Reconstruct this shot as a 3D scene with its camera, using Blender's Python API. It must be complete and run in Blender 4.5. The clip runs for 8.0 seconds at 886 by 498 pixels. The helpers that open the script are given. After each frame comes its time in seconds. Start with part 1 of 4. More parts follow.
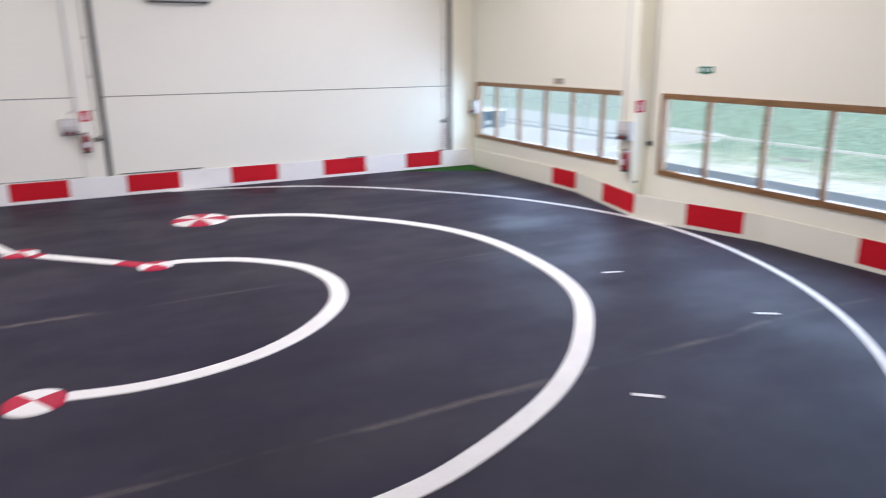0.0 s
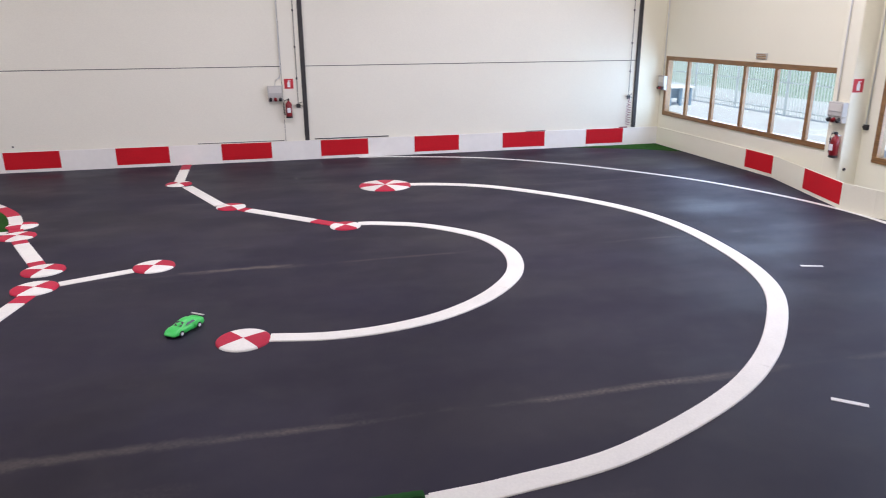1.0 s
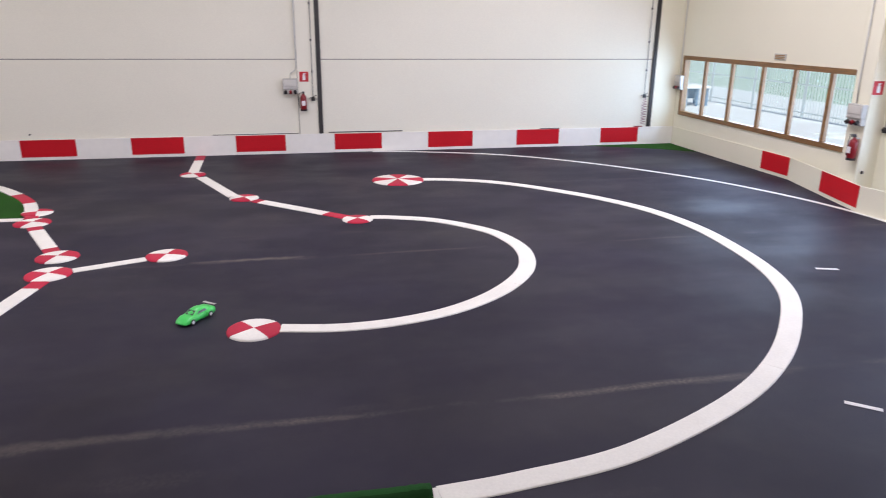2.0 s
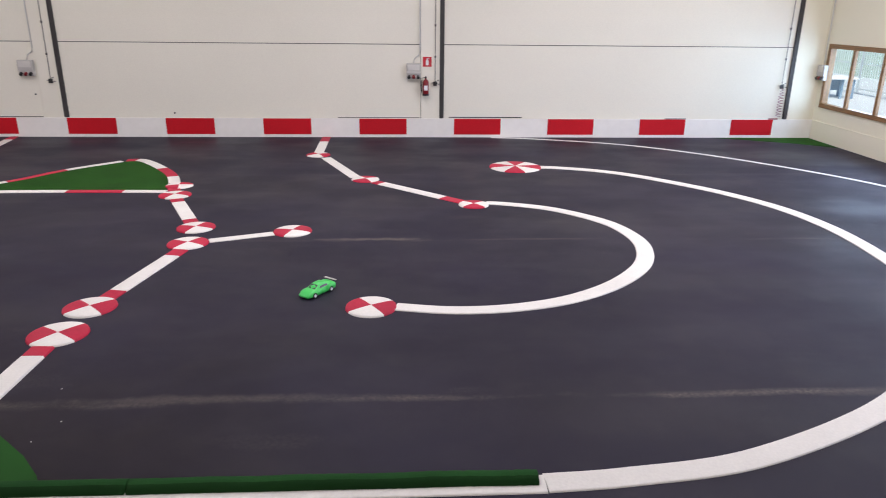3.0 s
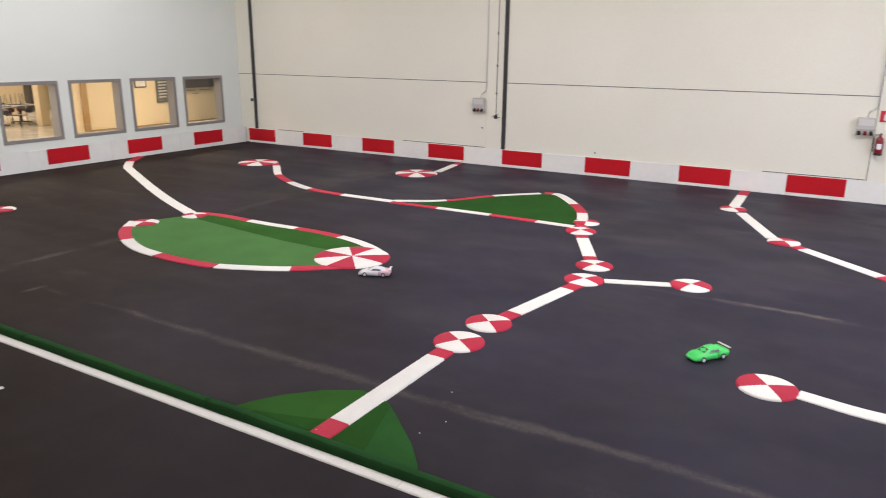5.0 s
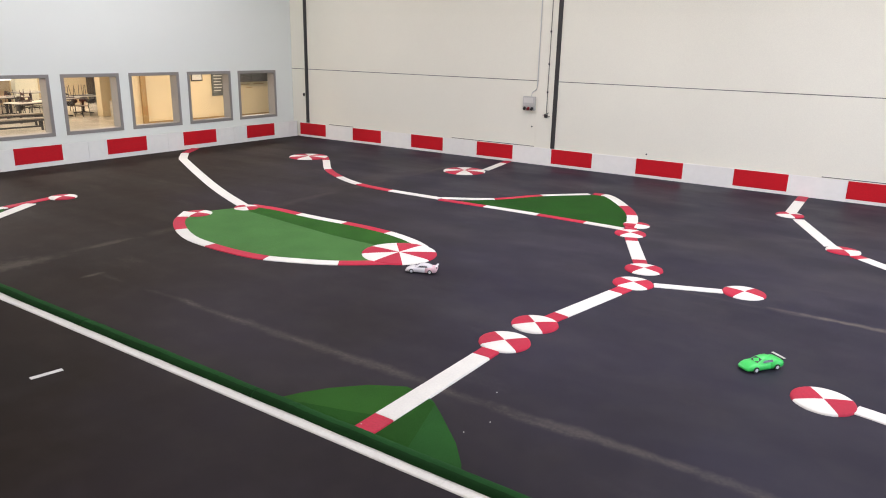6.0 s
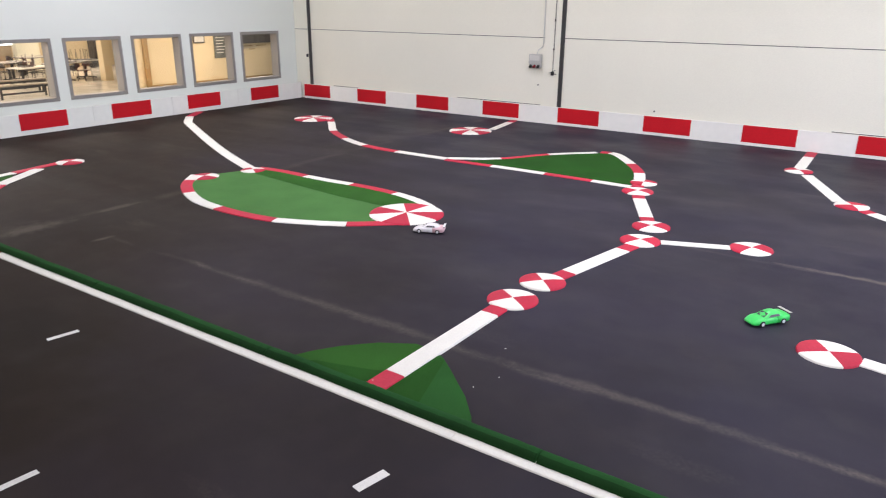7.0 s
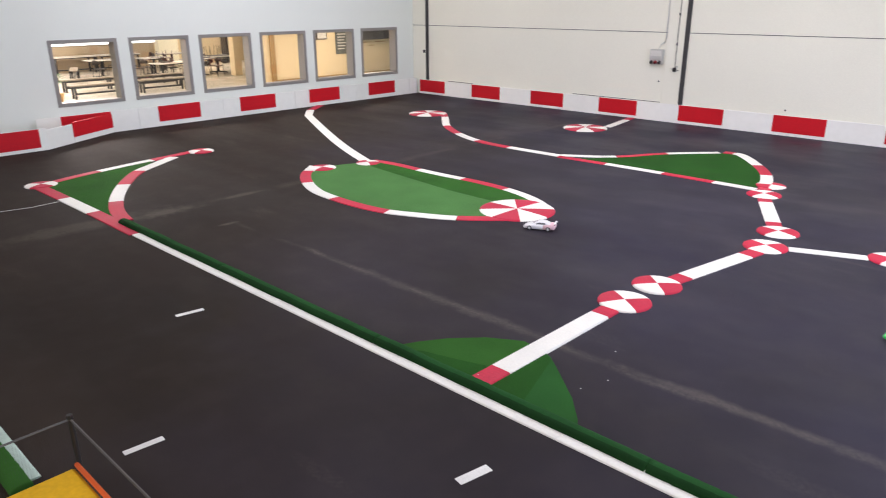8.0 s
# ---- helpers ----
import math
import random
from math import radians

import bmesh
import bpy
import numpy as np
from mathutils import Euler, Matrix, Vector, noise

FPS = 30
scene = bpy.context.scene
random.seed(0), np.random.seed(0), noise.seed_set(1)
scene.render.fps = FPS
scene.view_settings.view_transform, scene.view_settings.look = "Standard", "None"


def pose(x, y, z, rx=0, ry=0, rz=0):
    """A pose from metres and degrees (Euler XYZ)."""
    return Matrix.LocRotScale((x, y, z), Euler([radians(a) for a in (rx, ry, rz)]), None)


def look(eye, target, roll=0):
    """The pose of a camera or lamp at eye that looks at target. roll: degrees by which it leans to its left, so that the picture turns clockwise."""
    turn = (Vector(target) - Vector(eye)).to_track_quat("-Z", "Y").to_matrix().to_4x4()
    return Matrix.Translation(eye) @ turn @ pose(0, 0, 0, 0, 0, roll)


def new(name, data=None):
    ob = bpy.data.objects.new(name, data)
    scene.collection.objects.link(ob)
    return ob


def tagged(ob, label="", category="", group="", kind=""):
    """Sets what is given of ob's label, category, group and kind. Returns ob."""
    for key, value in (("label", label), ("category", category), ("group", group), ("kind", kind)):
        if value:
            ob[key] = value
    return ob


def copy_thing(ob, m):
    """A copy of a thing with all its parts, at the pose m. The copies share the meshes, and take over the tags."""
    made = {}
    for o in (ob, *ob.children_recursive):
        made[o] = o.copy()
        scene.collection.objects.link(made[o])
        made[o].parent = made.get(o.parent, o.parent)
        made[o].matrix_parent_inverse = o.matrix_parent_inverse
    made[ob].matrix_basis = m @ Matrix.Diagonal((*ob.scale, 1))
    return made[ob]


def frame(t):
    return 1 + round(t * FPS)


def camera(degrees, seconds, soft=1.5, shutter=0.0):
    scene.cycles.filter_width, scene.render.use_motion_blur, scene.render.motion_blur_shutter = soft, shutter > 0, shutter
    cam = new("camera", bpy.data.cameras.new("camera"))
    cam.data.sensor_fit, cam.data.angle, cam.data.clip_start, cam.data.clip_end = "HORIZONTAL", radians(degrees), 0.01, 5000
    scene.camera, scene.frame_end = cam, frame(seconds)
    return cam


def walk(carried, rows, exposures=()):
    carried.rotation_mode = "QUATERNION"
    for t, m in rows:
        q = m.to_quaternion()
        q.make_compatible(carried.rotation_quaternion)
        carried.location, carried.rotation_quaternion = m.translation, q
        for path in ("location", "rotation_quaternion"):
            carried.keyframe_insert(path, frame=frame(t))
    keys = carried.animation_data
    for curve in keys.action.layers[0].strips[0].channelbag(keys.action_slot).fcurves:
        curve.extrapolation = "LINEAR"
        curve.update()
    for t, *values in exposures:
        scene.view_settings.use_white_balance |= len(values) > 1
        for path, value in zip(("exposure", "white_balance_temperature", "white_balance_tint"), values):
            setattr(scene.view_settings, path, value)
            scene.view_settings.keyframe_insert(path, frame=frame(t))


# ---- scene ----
LENS = 64.47
cam = camera(LENS, 8.0, soft=1.0, shutter=0.5)
# seconds, x, y, z, yaw, pitch, roll
ROWS = [
    (0.0, 0.289, -0.033, 3.239, -27.51, -15.62, 0.44),
    (0.2, 0.304, -0.021, 3.230, -21.34, -16.36, 0.04),
    (0.3, 0.276, -0.024, 3.227, -18.62, -16.72, -0.10),
    (0.5, 0.189, -0.021, 3.227, -15.07, -16.92, -0.29),
    (0.7, 0.131, -0.022, 3.226, -13.09, -16.97, -0.23),
    (0.8, 0.107, -0.015, 3.226, -12.90, -17.13, 0.00),
    (1.0, 0.086, -0.001, 3.217, -13.55, -17.53, 0.30),
    (1.2, 0.059, 0.025, 3.179, -14.70, -17.55, -0.03),
    (2.3, 0.081, -0.013, 3.182, -9.28, -18.14, -0.89),
    (2.5, 0.041, -0.049, 3.202, -6.32, -18.61, -0.62),
    (2.7, 0.023, -0.037, 3.197, -4.55, -18.77, -0.75),
    (3.0, 0.012, -0.030, 3.195, -2.86, -18.97, -0.59),
    (3.2, 0.041, -0.025, 3.202, -1.42, -18.94, -0.68),
    (3.5, 0.107, -0.002, 3.219, 5.03, -18.63, -1.21),
    (3.7, 0.120, 0.030, 3.211, 11.14, -17.65, -1.29),
    (3.8, 0.107, 0.057, 3.209, 14.39, -17.52, -2.01),
    (4.0, 0.105, 0.094, 3.202, 21.08, -16.92, -2.26),
    (4.2, 0.052, 0.127, 3.206, 26.32, -17.27, -2.32),
    (4.3, 0.034, 0.142, 3.197, 27.88, -17.66, -1.99),
    (4.5, 0.011, 0.144, 3.162, 29.05, -16.98, -1.37),
    (4.7, -0.005, 0.157, 3.173, 28.77, -15.93, -1.06),
    (4.8, -0.022, 0.163, 3.183, 29.07, -15.91, -0.67),
    (5.0, -0.036, 0.163, 3.188, 30.12, -15.86, -0.63),
    (5.2, -0.049, 0.165, 3.189, 31.66, -15.70, -0.87),
    (6.3, -0.090, 0.130, 3.199, 34.09, -16.23, -1.25),
    (6.5, -0.080, 0.100, 3.191, 33.74, -16.19, -1.26),
    (6.7, -0.068, 0.095, 3.194, 33.59, -17.12, -0.97),
    (6.8, -0.084, 0.085, 3.185, 33.68, -18.11, -0.45),
    (7.0, -0.073, 0.105, 3.178, 34.32, -19.26, -0.46),
    (7.2, -0.075, 0.129, 3.168, 35.74, -19.39, -0.45),
    (7.3, -0.082, 0.142, 3.164, 36.60, -19.49, -0.44),
    (7.5, -0.091, 0.126, 3.152, 38.49, -19.76, -0.11),
    (7.7, -0.100, 0.134, 3.142, 40.73, -19.74, 0.07),
    (7.8, -0.112, 0.119, 3.148, 41.78, -19.79, 0.14),
    (8.0, -0.126, 0.109, 3.144, 43.28, -19.53, 0.18),
]
# seconds, stops, kelvin, tint
LOOK = [(0.0, 0.74, 6400, 26), (1.0, 0.70, 6550, 27), (3.0, 0.71, 6700, 26), (4.5, 0.92, 6800, 22), (6.5, 1.19, 6480, 21), (8.0, 1.24, 6380, 22)]
walk(cam, [(t, pose(x, y, z, 90 + p, r, w)) for t, x, y, z, w, p, r in ROWS], LOOK)

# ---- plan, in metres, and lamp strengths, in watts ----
ROOF_W, EAST_W, SOUTH_W, CANTEEN = 380, 190, 350, 90
FAR_Y, LEFT_X, RIGHT_X, BACK_Y, TOP = 18.24, -18.66, 10.76, -9.0, 7.2
BOARD_H, BOARD_L = 0.485, 2.44

# ---- world, sun and large lights ----
world = bpy.data.worlds.new("sky")
scene.world = world
world.use_nodes = True
wn = world.node_tree
sky = wn.nodes.new("ShaderNodeTexSky")
sky.sky_type, sky.sun_disc = "NISHITA", False
sky.sun_elevation, sky.sun_rotation = radians(56), radians(192)
wn.nodes["Background"].inputs["Strength"].default_value = 0.12
wn.links.new(sky.outputs["Color"], wn.nodes["Background"].inputs["Color"])

sun = new("sun", bpy.data.lights.new("sun", "SUN"))
sun.data.energy, sun.data.angle, sun.data.color = 3.2, radians(8), (1.0, 0.96, 0.90)
sun.matrix_world = look((-6, -28, 42), (0, 0, 0))


def area_lamp(name, x, y, z, sx, sy, watts, color, target):
    lamp = new(name, bpy.data.lights.new(name, "AREA"))
    lamp.data.shape, lamp.data.size, lamp.data.size_y = "RECTANGLE", sx, sy
    lamp.data.energy, lamp.data.color = watts, color
    lamp.matrix_world = look((x, y, z), target)
    return lamp


# fill lamps for daylight from above, in added, unseen roof openings
ROOF_FILL = [(-15.5, 10.5), (-8.5, 10.5), (-1.5, 10.5), (6.5, 10.5)]
for (rx, ry), share in zip(ROOF_FILL, (0.42, 0.45, 0.58, 0.9)):
    area_lamp("roof_fill_glow", rx, ry, TOP + 0.1, 2.0, 9.0, ROOF_W * share, (0.92, 0.96, 1.0), (rx, ry, 0))
# sky light in the openings of the east windows
area_lamp("east_window_glow", RIGHT_X + 0.5, 14.7, 1.64, 6.4, 1.5, EAST_W, (0.55, 0.71, 1.0), (0, 14.7, 0.9))
area_lamp("east_window_glow", RIGHT_X + 0.5, 5.9, 1.62, 9.2, 1.5, EAST_W * 1.4, (0.55, 0.71, 1.0), (0, 5.9, 0.9))
# fill lamp in an added, unseen high opening behind the camera
area_lamp("south_fill_glow", -4.0, BACK_Y - 0.1, 5.6, 26.0, 1.8, SOUTH_W, (1.0, 0.96, 0.90), (-4.0, 12.0, 2.5))
# lamps added at the unseen canteen ceiling, behind the inner windows
WARM, PALE = (1.0, 0.86, 0.66), (1.0, 0.93, 0.82)
for lx, ly, share, tone in ((-22.5, 8.0, 2.4, PALE), (-22.5, 14.0, 0.55, WARM), (-22.3, 19.0, 0.8, WARM), (-28.5, 8.6, 1.6, PALE), (-29.0, 14.5, 0.45, WARM), (-33.0, 19.0, 0.7, WARM), (-33.5, 10.0, 1.6, PALE)):
    area_lamp("canteen_lamp", lx, ly, 2.96, 1.2, 1.2, CANTEEN * share, tone, (lx, ly, 0))


# ---- materials ----
def nodes_of(name):
    m = bpy.data.materials.new(name)
    m.use_nodes = True
    return m, m.node_tree.nodes, m.node_tree.links, m.node_tree.nodes["Principled BSDF"]


def surface(name, color, rough=0.6, metal=0.0, grain=40.0, stain=0.8, vary=0.12, bump=0.1, spec=0.5, per_object=0.0, detail=6.0):
    """A painted, cast or woven surface: fine grain, broad stains, bump, a slight change from piece to piece."""
    m, n, l, b = nodes_of(name)
    geo = n.new("ShaderNodeNewGeometry")
    fine, broad = n.new("ShaderNodeTexNoise"), n.new("ShaderNodeTexNoise")
    for tex, s, dt in ((fine, grain, 3.0), (broad, stain, detail)):
        l.new(geo.outputs["Position"], tex.inputs["Vector"])
        tex.inputs["Scale"].default_value, tex.inputs["Detail"].default_value = s, dt
    add = n.new("ShaderNodeMath")
    add.operation = "ADD"
    l.new(fine.outputs["Fac"], add.inputs[0])
    l.new(broad.outputs["Fac"], add.inputs[1])
    rng = n.new("ShaderNodeMapRange")
    rng.inputs["From Min"].default_value, rng.inputs["From Max"].default_value = 0.6, 1.4
    rng.inputs["To Min"].default_value, rng.inputs["To Max"].default_value = 1 - vary, 1 + vary
    l.new(add.outputs[0], rng.inputs["Value"])
    value = rng.outputs["Result"]
    if per_object:
        info, pr, mul = n.new("ShaderNodeObjectInfo"), n.new("ShaderNodeMapRange"), n.new("ShaderNodeMath")
        pr.inputs["To Min"].default_value, pr.inputs["To Max"].default_value = 1 - per_object, 1 + per_object
        l.new(info.outputs["Random"], pr.inputs["Value"])
        mul.operation = "MULTIPLY"
        l.new(value, mul.inputs[0])
        l.new(pr.outputs["Result"], mul.inputs[1])
        value = mul.outputs[0]
    mix = n.new("ShaderNodeVectorMath")
    mix.operation = "SCALE"
    mix.inputs[0].default_value = color
    l.new(value, mix.inputs["Scale"])
    l.new(mix.outputs["Vector"], b.inputs["Base Color"])
    rr = n.new("ShaderNodeMapRange")
    rr.inputs["To Min"].default_value, rr.inputs["To Max"].default_value = max(rough - 0.12, 0.03), min(rough + 0.12, 1)
    l.new(broad.outputs["Fac"], rr.inputs["Value"])
    l.new(rr.outputs["Result"], b.inputs["Roughness"])
    b.inputs["Metallic"].default_value, b.inputs["Specular IOR Level"].default_value = metal, spec
    if bump:
        bp = n.new("ShaderNodeBump")
        bp.inputs["Strength"].default_value, bp.inputs["Distance"].default_value = bump, 0.01
        l.new(fine.outputs["Fac"], bp.inputs["Height"])
        l.new(bp.outputs["Normal"], b.inputs["Normal"])
    return m


def glass_material(name, tint=(1, 1, 1), gloss=0.10):
    m, n, l, b = nodes_of(name)
    n.remove(b)
    clear, shine, mix, fr, ml = (n.new("ShaderNodeBsdfTransparent"), n.new("ShaderNodeBsdfGlossy"), n.new("ShaderNodeMixShader"),
                                 n.new("ShaderNodeLayerWeight"), n.new("ShaderNodeMath"))
    clear.inputs["Color"].default_value, shine.inputs["Roughness"].default_value = (*tint, 1), 0.02
    ml.operation, ml.inputs[1].default_value = "POWER", 4.0
    low = n.new("ShaderNodeMapRange")
    low.inputs["To Min"].default_value, low.inputs["To Max"].default_value = 0.03, gloss * 4
    l.new(fr.outputs["Facing"], ml.inputs[0])
    l.new(ml.outputs[0], low.inputs["Value"])
    l.new(low.outputs["Result"], mix.inputs["Fac"])
    l.new(clear.outputs[0], mix.inputs[1])
    l.new(shine.outputs[0], mix.inputs[2])
    l.new(mix.outputs[0], n["Material Output"].inputs["Surface"])
    return m


def asphalt_material():
    """Dark seal-coated asphalt, tinted after the hall's light, with dusty joints between its lanes, tyre-polished
    patches and pale scuffs.
    """
    m, n, l, b = nodes_of("asphalt")
    geo, sep = n.new("ShaderNodeNewGeometry"), n.new("ShaderNodeSeparateXYZ")
    l.new(geo.outputs["Position"], sep.inputs[0])

    def tex(scale, detail, stretch=(1, 1, 1)):
        t, mp = n.new("ShaderNodeTexNoise"), n.new("ShaderNodeMapping")
        mp.inputs["Scale"].default_value = stretch
        l.new(geo.outputs["Position"], mp.inputs["Vector"])
        l.new(mp.outputs["Vector"], t.inputs["Vector"])
        t.inputs["Scale"].default_value, t.inputs["Detail"].default_value = scale, detail
        return t.outputs["Fac"]

    def math(op, a, c=None):
        k = n.new("ShaderNodeMath")
        k.operation = op
        for i, v in enumerate((a, c)):
            if v is None:
                continue
            if isinstance(v, (int, float)):
                k.inputs[i].default_value = v
            else:
                l.new(v, k.inputs[i])
        return k.outputs[0]

    def span(v, a, c, lo, hi):
        k = n.new("ShaderNodeMapRange")
        for key, val in zip(("From Min", "From Max", "To Min", "To Max"), (a, c, lo, hi)):
            k.inputs[key].default_value = val
        l.new(v, k.inputs["Value"])
        return k.outputs["Result"]

    grit, fine, broad = tex(160, 2), tex(30, 4), tex(0.35, 5)
    streak = tex(0.5, 4, (0.25, 2.2, 1))
    wob = math("MULTIPLY", math("SUBTRACT", tex(0.5, 5), 0.5), 0.35)
    patch = span(tex(0.9, 6), 0.42, 0.62, 0.08, 1)
    joints = None
    for axis, jy, wide, amount, start in (("Y", 5.3, 0.075, 0.75, -9.5), ("Y", 9.66, 0.06, 0.5, -3.0), ("Y", 13.9, 0.08, 0.2, -12.0), ("X", -10.65, 0.22, 0.4, -14.0)):
        dist = math("ABSOLUTE", math("SUBTRACT", math("ADD", sep.outputs[axis], wob), jy))
        j = math("MULTIPLY", math("MULTIPLY", span(dist, 0.0, wide, amount, 0.0), patch), span(sep.outputs["X"], start, start + 1.5, 0.0, 1.0))
        joints = j if joints is None else math("MAXIMUM", joints, j)
    joints = math("MULTIPLY", joints, span(fine, 0.3, 0.7, 0.3, 1.0))
    # dust smears left on and beside the lane joints: centre, half lengths, amount
    ragged = math("ADD", span(tex(1.7, 6), 0.25, 0.75, -0.35, 0.35), span(tex(7.0, 4), 0.3, 0.7, -0.2, 0.2))
    for sx, sy, rx, ry, amount in ((-10.82, 3.4, 0.34, 1.5, 0.26), (-10.6, 4.85, 0.26, 0.7, 0.36), (-10.65, 6.2, 0.12, 0.55, 0.34), (-9.34, 5.18, 0.07, 0.2, 0.42), (-11.1, 13.6, 0.9, 3.4, 0.15), (-8.3, 11.2, 2.6, 1.4, 0.05),
                                   (-4.9, 5.30, 3.2, 0.11, 0.28), (-1.7, 5.34, 1.7, 0.085, 0.36), (0.38, 5.29, 0.32, 0.05, 0.40), (4.1, 5.27, 0.9, 0.08, 0.30), (-0.5, 9.71, 0.9, 0.07, 0.65), (1.5, 5.0, 3.2, 0.5, 0.05)):
        dx = math("DIVIDE", math("SUBTRACT", sep.outputs["X"], sx), rx)
        dy = math("DIVIDE", math("SUBTRACT", math("ADD", sep.outputs["Y"], math("MULTIPLY", wob, 0.5)), sy), ry)
        r = math("ADD", math("SQRT", math("ADD", math("MULTIPLY", dx, dx), math("MULTIPLY", dy, dy))), ragged)
        joints = math("MAXIMUM", joints, math("MULTIPLY", span(r, 0.25, 1.0, amount, 0.0), span(fine, 0.3, 0.7, 0.55, 1.0)))
    scuff = math("MULTIPLY", span(tex(0.9, 6, (0.5, 1.6, 1)), 0.62, 0.80, 0, 0.26), span(fine, 0.35, 0.65, 0.2, 1.0))
    haze = math("ADD", span(tex(0.42, 7, (0.45, 1.3, 1)), 0.46, 0.74, 0, 0.060), span(tex(2.6, 7), 0.46, 0.78, 0, 0.045))
    dust = math("MAXIMUM", math("MAXIMUM", joints, scuff), haze)
    tone = math("ADD", span(broad, 0.3, 0.7, 0.80, 1.30), math("ADD", span(grit, 0.3, 0.7, -0.16, 0.16), span(streak, 0.3, 0.7, -0.05, 0.05)))
    base = n.new("ShaderNodeVectorMath")
    base.operation = "SCALE"
    # base tint goes from warm to bluish, copying the light across the hall
    light_tint = n.new("ShaderNodeMix")
    light_tint.data_type = "RGBA"
    light_tint.inputs["A"].default_value, light_tint.inputs["B"].default_value = (0.0230, 0.0157, 0.0118, 1), (0.0240, 0.0211, 0.0352, 1)
    window_side = span(math("ADD", math("ADD", sep.outputs["X"], sep.outputs["Y"]), span(broad, 0.3, 0.7, -2.0, 2.0)), -3.5, 4.5, 0.0, 1.0)
    l.new(window_side, light_tint.inputs["Factor"])
    l.new(light_tint.outputs["Result"], base.inputs[0])
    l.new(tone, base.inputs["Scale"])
    mix = n.new("ShaderNodeMix")
    mix.data_type = "RGBA"
    l.new(dust, mix.inputs["Factor"])
    l.new(base.outputs["Vector"], mix.inputs["A"])
    mix.inputs["B"].default_value = (0.19, 0.160, 0.130, 1)
    l.new(mix.outputs["Result"], b.inputs["Base Color"])
    l.new(math("ADD", math("ADD", span(streak, 0.3, 0.7, 0.46, 0.56), span(broad, 0.3, 0.7, 0.0, 0.10)), math("ADD", span(window_side, 0.0, 1.0, 0.20, 0.0), math("MULTIPLY", span(tex(0.75, 5, (0.7, 1.0, 1)), 0.40, 0.60, -0.075, 0.045), window_side))), b.inputs["Roughness"])
    b.inputs["Specular IOR Level"].default_value = 0.125
    bp = n.new("ShaderNodeBump")
    bp.inputs["Strength"].default_value, bp.inputs["Distance"].default_value = 0.25, 0.004
    l.new(grit, bp.inputs["Height"])
    l.new(bp.outputs["Normal"], b.inputs["Normal"])
    return m


def grass_material():
    """Rough grass that thins out into pale dusty soil towards the road."""
    m, n, l, b = nodes_of("grass_bank")
    geo, sep = n.new("ShaderNodeNewGeometry"), n.new("ShaderNodeSeparateXYZ")
    l.new(geo.outputs["Position"], sep.inputs[0])
    thin = n.new("ShaderNodeMapRange")
    thin.inputs["From Min"].default_value, thin.inputs["From Max"].default_value = 16.5, 24.0
    thin.inputs["To Min"].default_value, thin.inputs["To Max"].default_value = -0.28, 0.62
    l.new(sep.outputs["X"], thin.inputs["Value"])
    noises = []
    for scale, detail in ((0.55, 8), (6.0, 4)):
        t = n.new("ShaderNodeTexNoise")
        t.inputs["Scale"].default_value, t.inputs["Detail"].default_value = scale, detail
        l.new(geo.outputs["Position"], t.inputs["Vector"])
        noises.append(t.outputs["Fac"])
    add = n.new("ShaderNodeMath")
    l.new(noises[0], add.inputs[0])
    l.new(thin.outputs["Result"], add.inputs[1])
    ramp = n.new("ShaderNodeValToRGB")
    ramp.color_ramp.elements[0].position, ramp.color_ramp.elements[1].position = 0.36, 0.86
    ramp.color_ramp.elements[0].color, ramp.color_ramp.elements[1].color = (0.66, 0.66, 0.62, 1), (0.27, 0.37, 0.29, 1)
    mid = ramp.color_ramp.elements.new(0.58)
    mid.color = (0.43, 0.49, 0.39, 1)
    l.new(add.outputs[0], ramp.inputs["Fac"])
    fine = n.new("ShaderNodeMapRange")
    fine.inputs["From Min"].default_value, fine.inputs["From Max"].default_value = 0.3, 0.7
    fine.inputs["To Min"].default_value, fine.inputs["To Max"].default_value = 0.72, 1.25
    l.new(noises[1], fine.inputs["Value"])
    sc = n.new("ShaderNodeVectorMath")
    sc.operation = "SCALE"
    l.new(ramp.outputs["Color"], sc.inputs[0])
    l.new(fine.outputs["Result"], sc.inputs["Scale"])
    l.new(sc.outputs["Vector"], b.inputs["Base Color"])
    b.inputs["Roughness"].default_value, b.inputs["Specular IOR Level"].default_value = 0.95, 0.1
    return m


def carpet_material(name, color, pile=260.0, vary=0.30):
    return surface(name, color, rough=0.95, grain=pile, stain=1.4, vary=vary, bump=0.9, spec=0.1)


def wood_material(name, color):
    m, n, l, b = nodes_of(name)
    geo, mp, t = n.new("ShaderNodeNewGeometry"), n.new("ShaderNodeMapping"), n.new("ShaderNodeTexNoise")
    mp.inputs["Scale"].default_value = (18, 1.5, 18)
    l.new(geo.outputs["Position"], mp.inputs["Vector"])
    l.new(mp.outputs["Vector"], t.inputs["Vector"])
    t.inputs["Scale"].default_value, t.inputs["Detail"].default_value = 2.0, 6.0
    ramp = n.new("ShaderNodeValToRGB")
    ramp.color_ramp.elements[0].position, ramp.color_ramp.elements[1].position = 0.3, 0.75
    ramp.color_ramp.elements[0].color = (*[c * 0.65 for c in color], 1)
    ramp.color_ramp.elements[1].color = (*[c * 1.2 for c in color], 1)
    l.new(t.outputs["Fac"], ramp.inputs["Fac"])
    l.new(ramp.outputs["Color"], b.inputs["Base Color"])
    b.inputs["Roughness"].default_value = 0.45
    return m


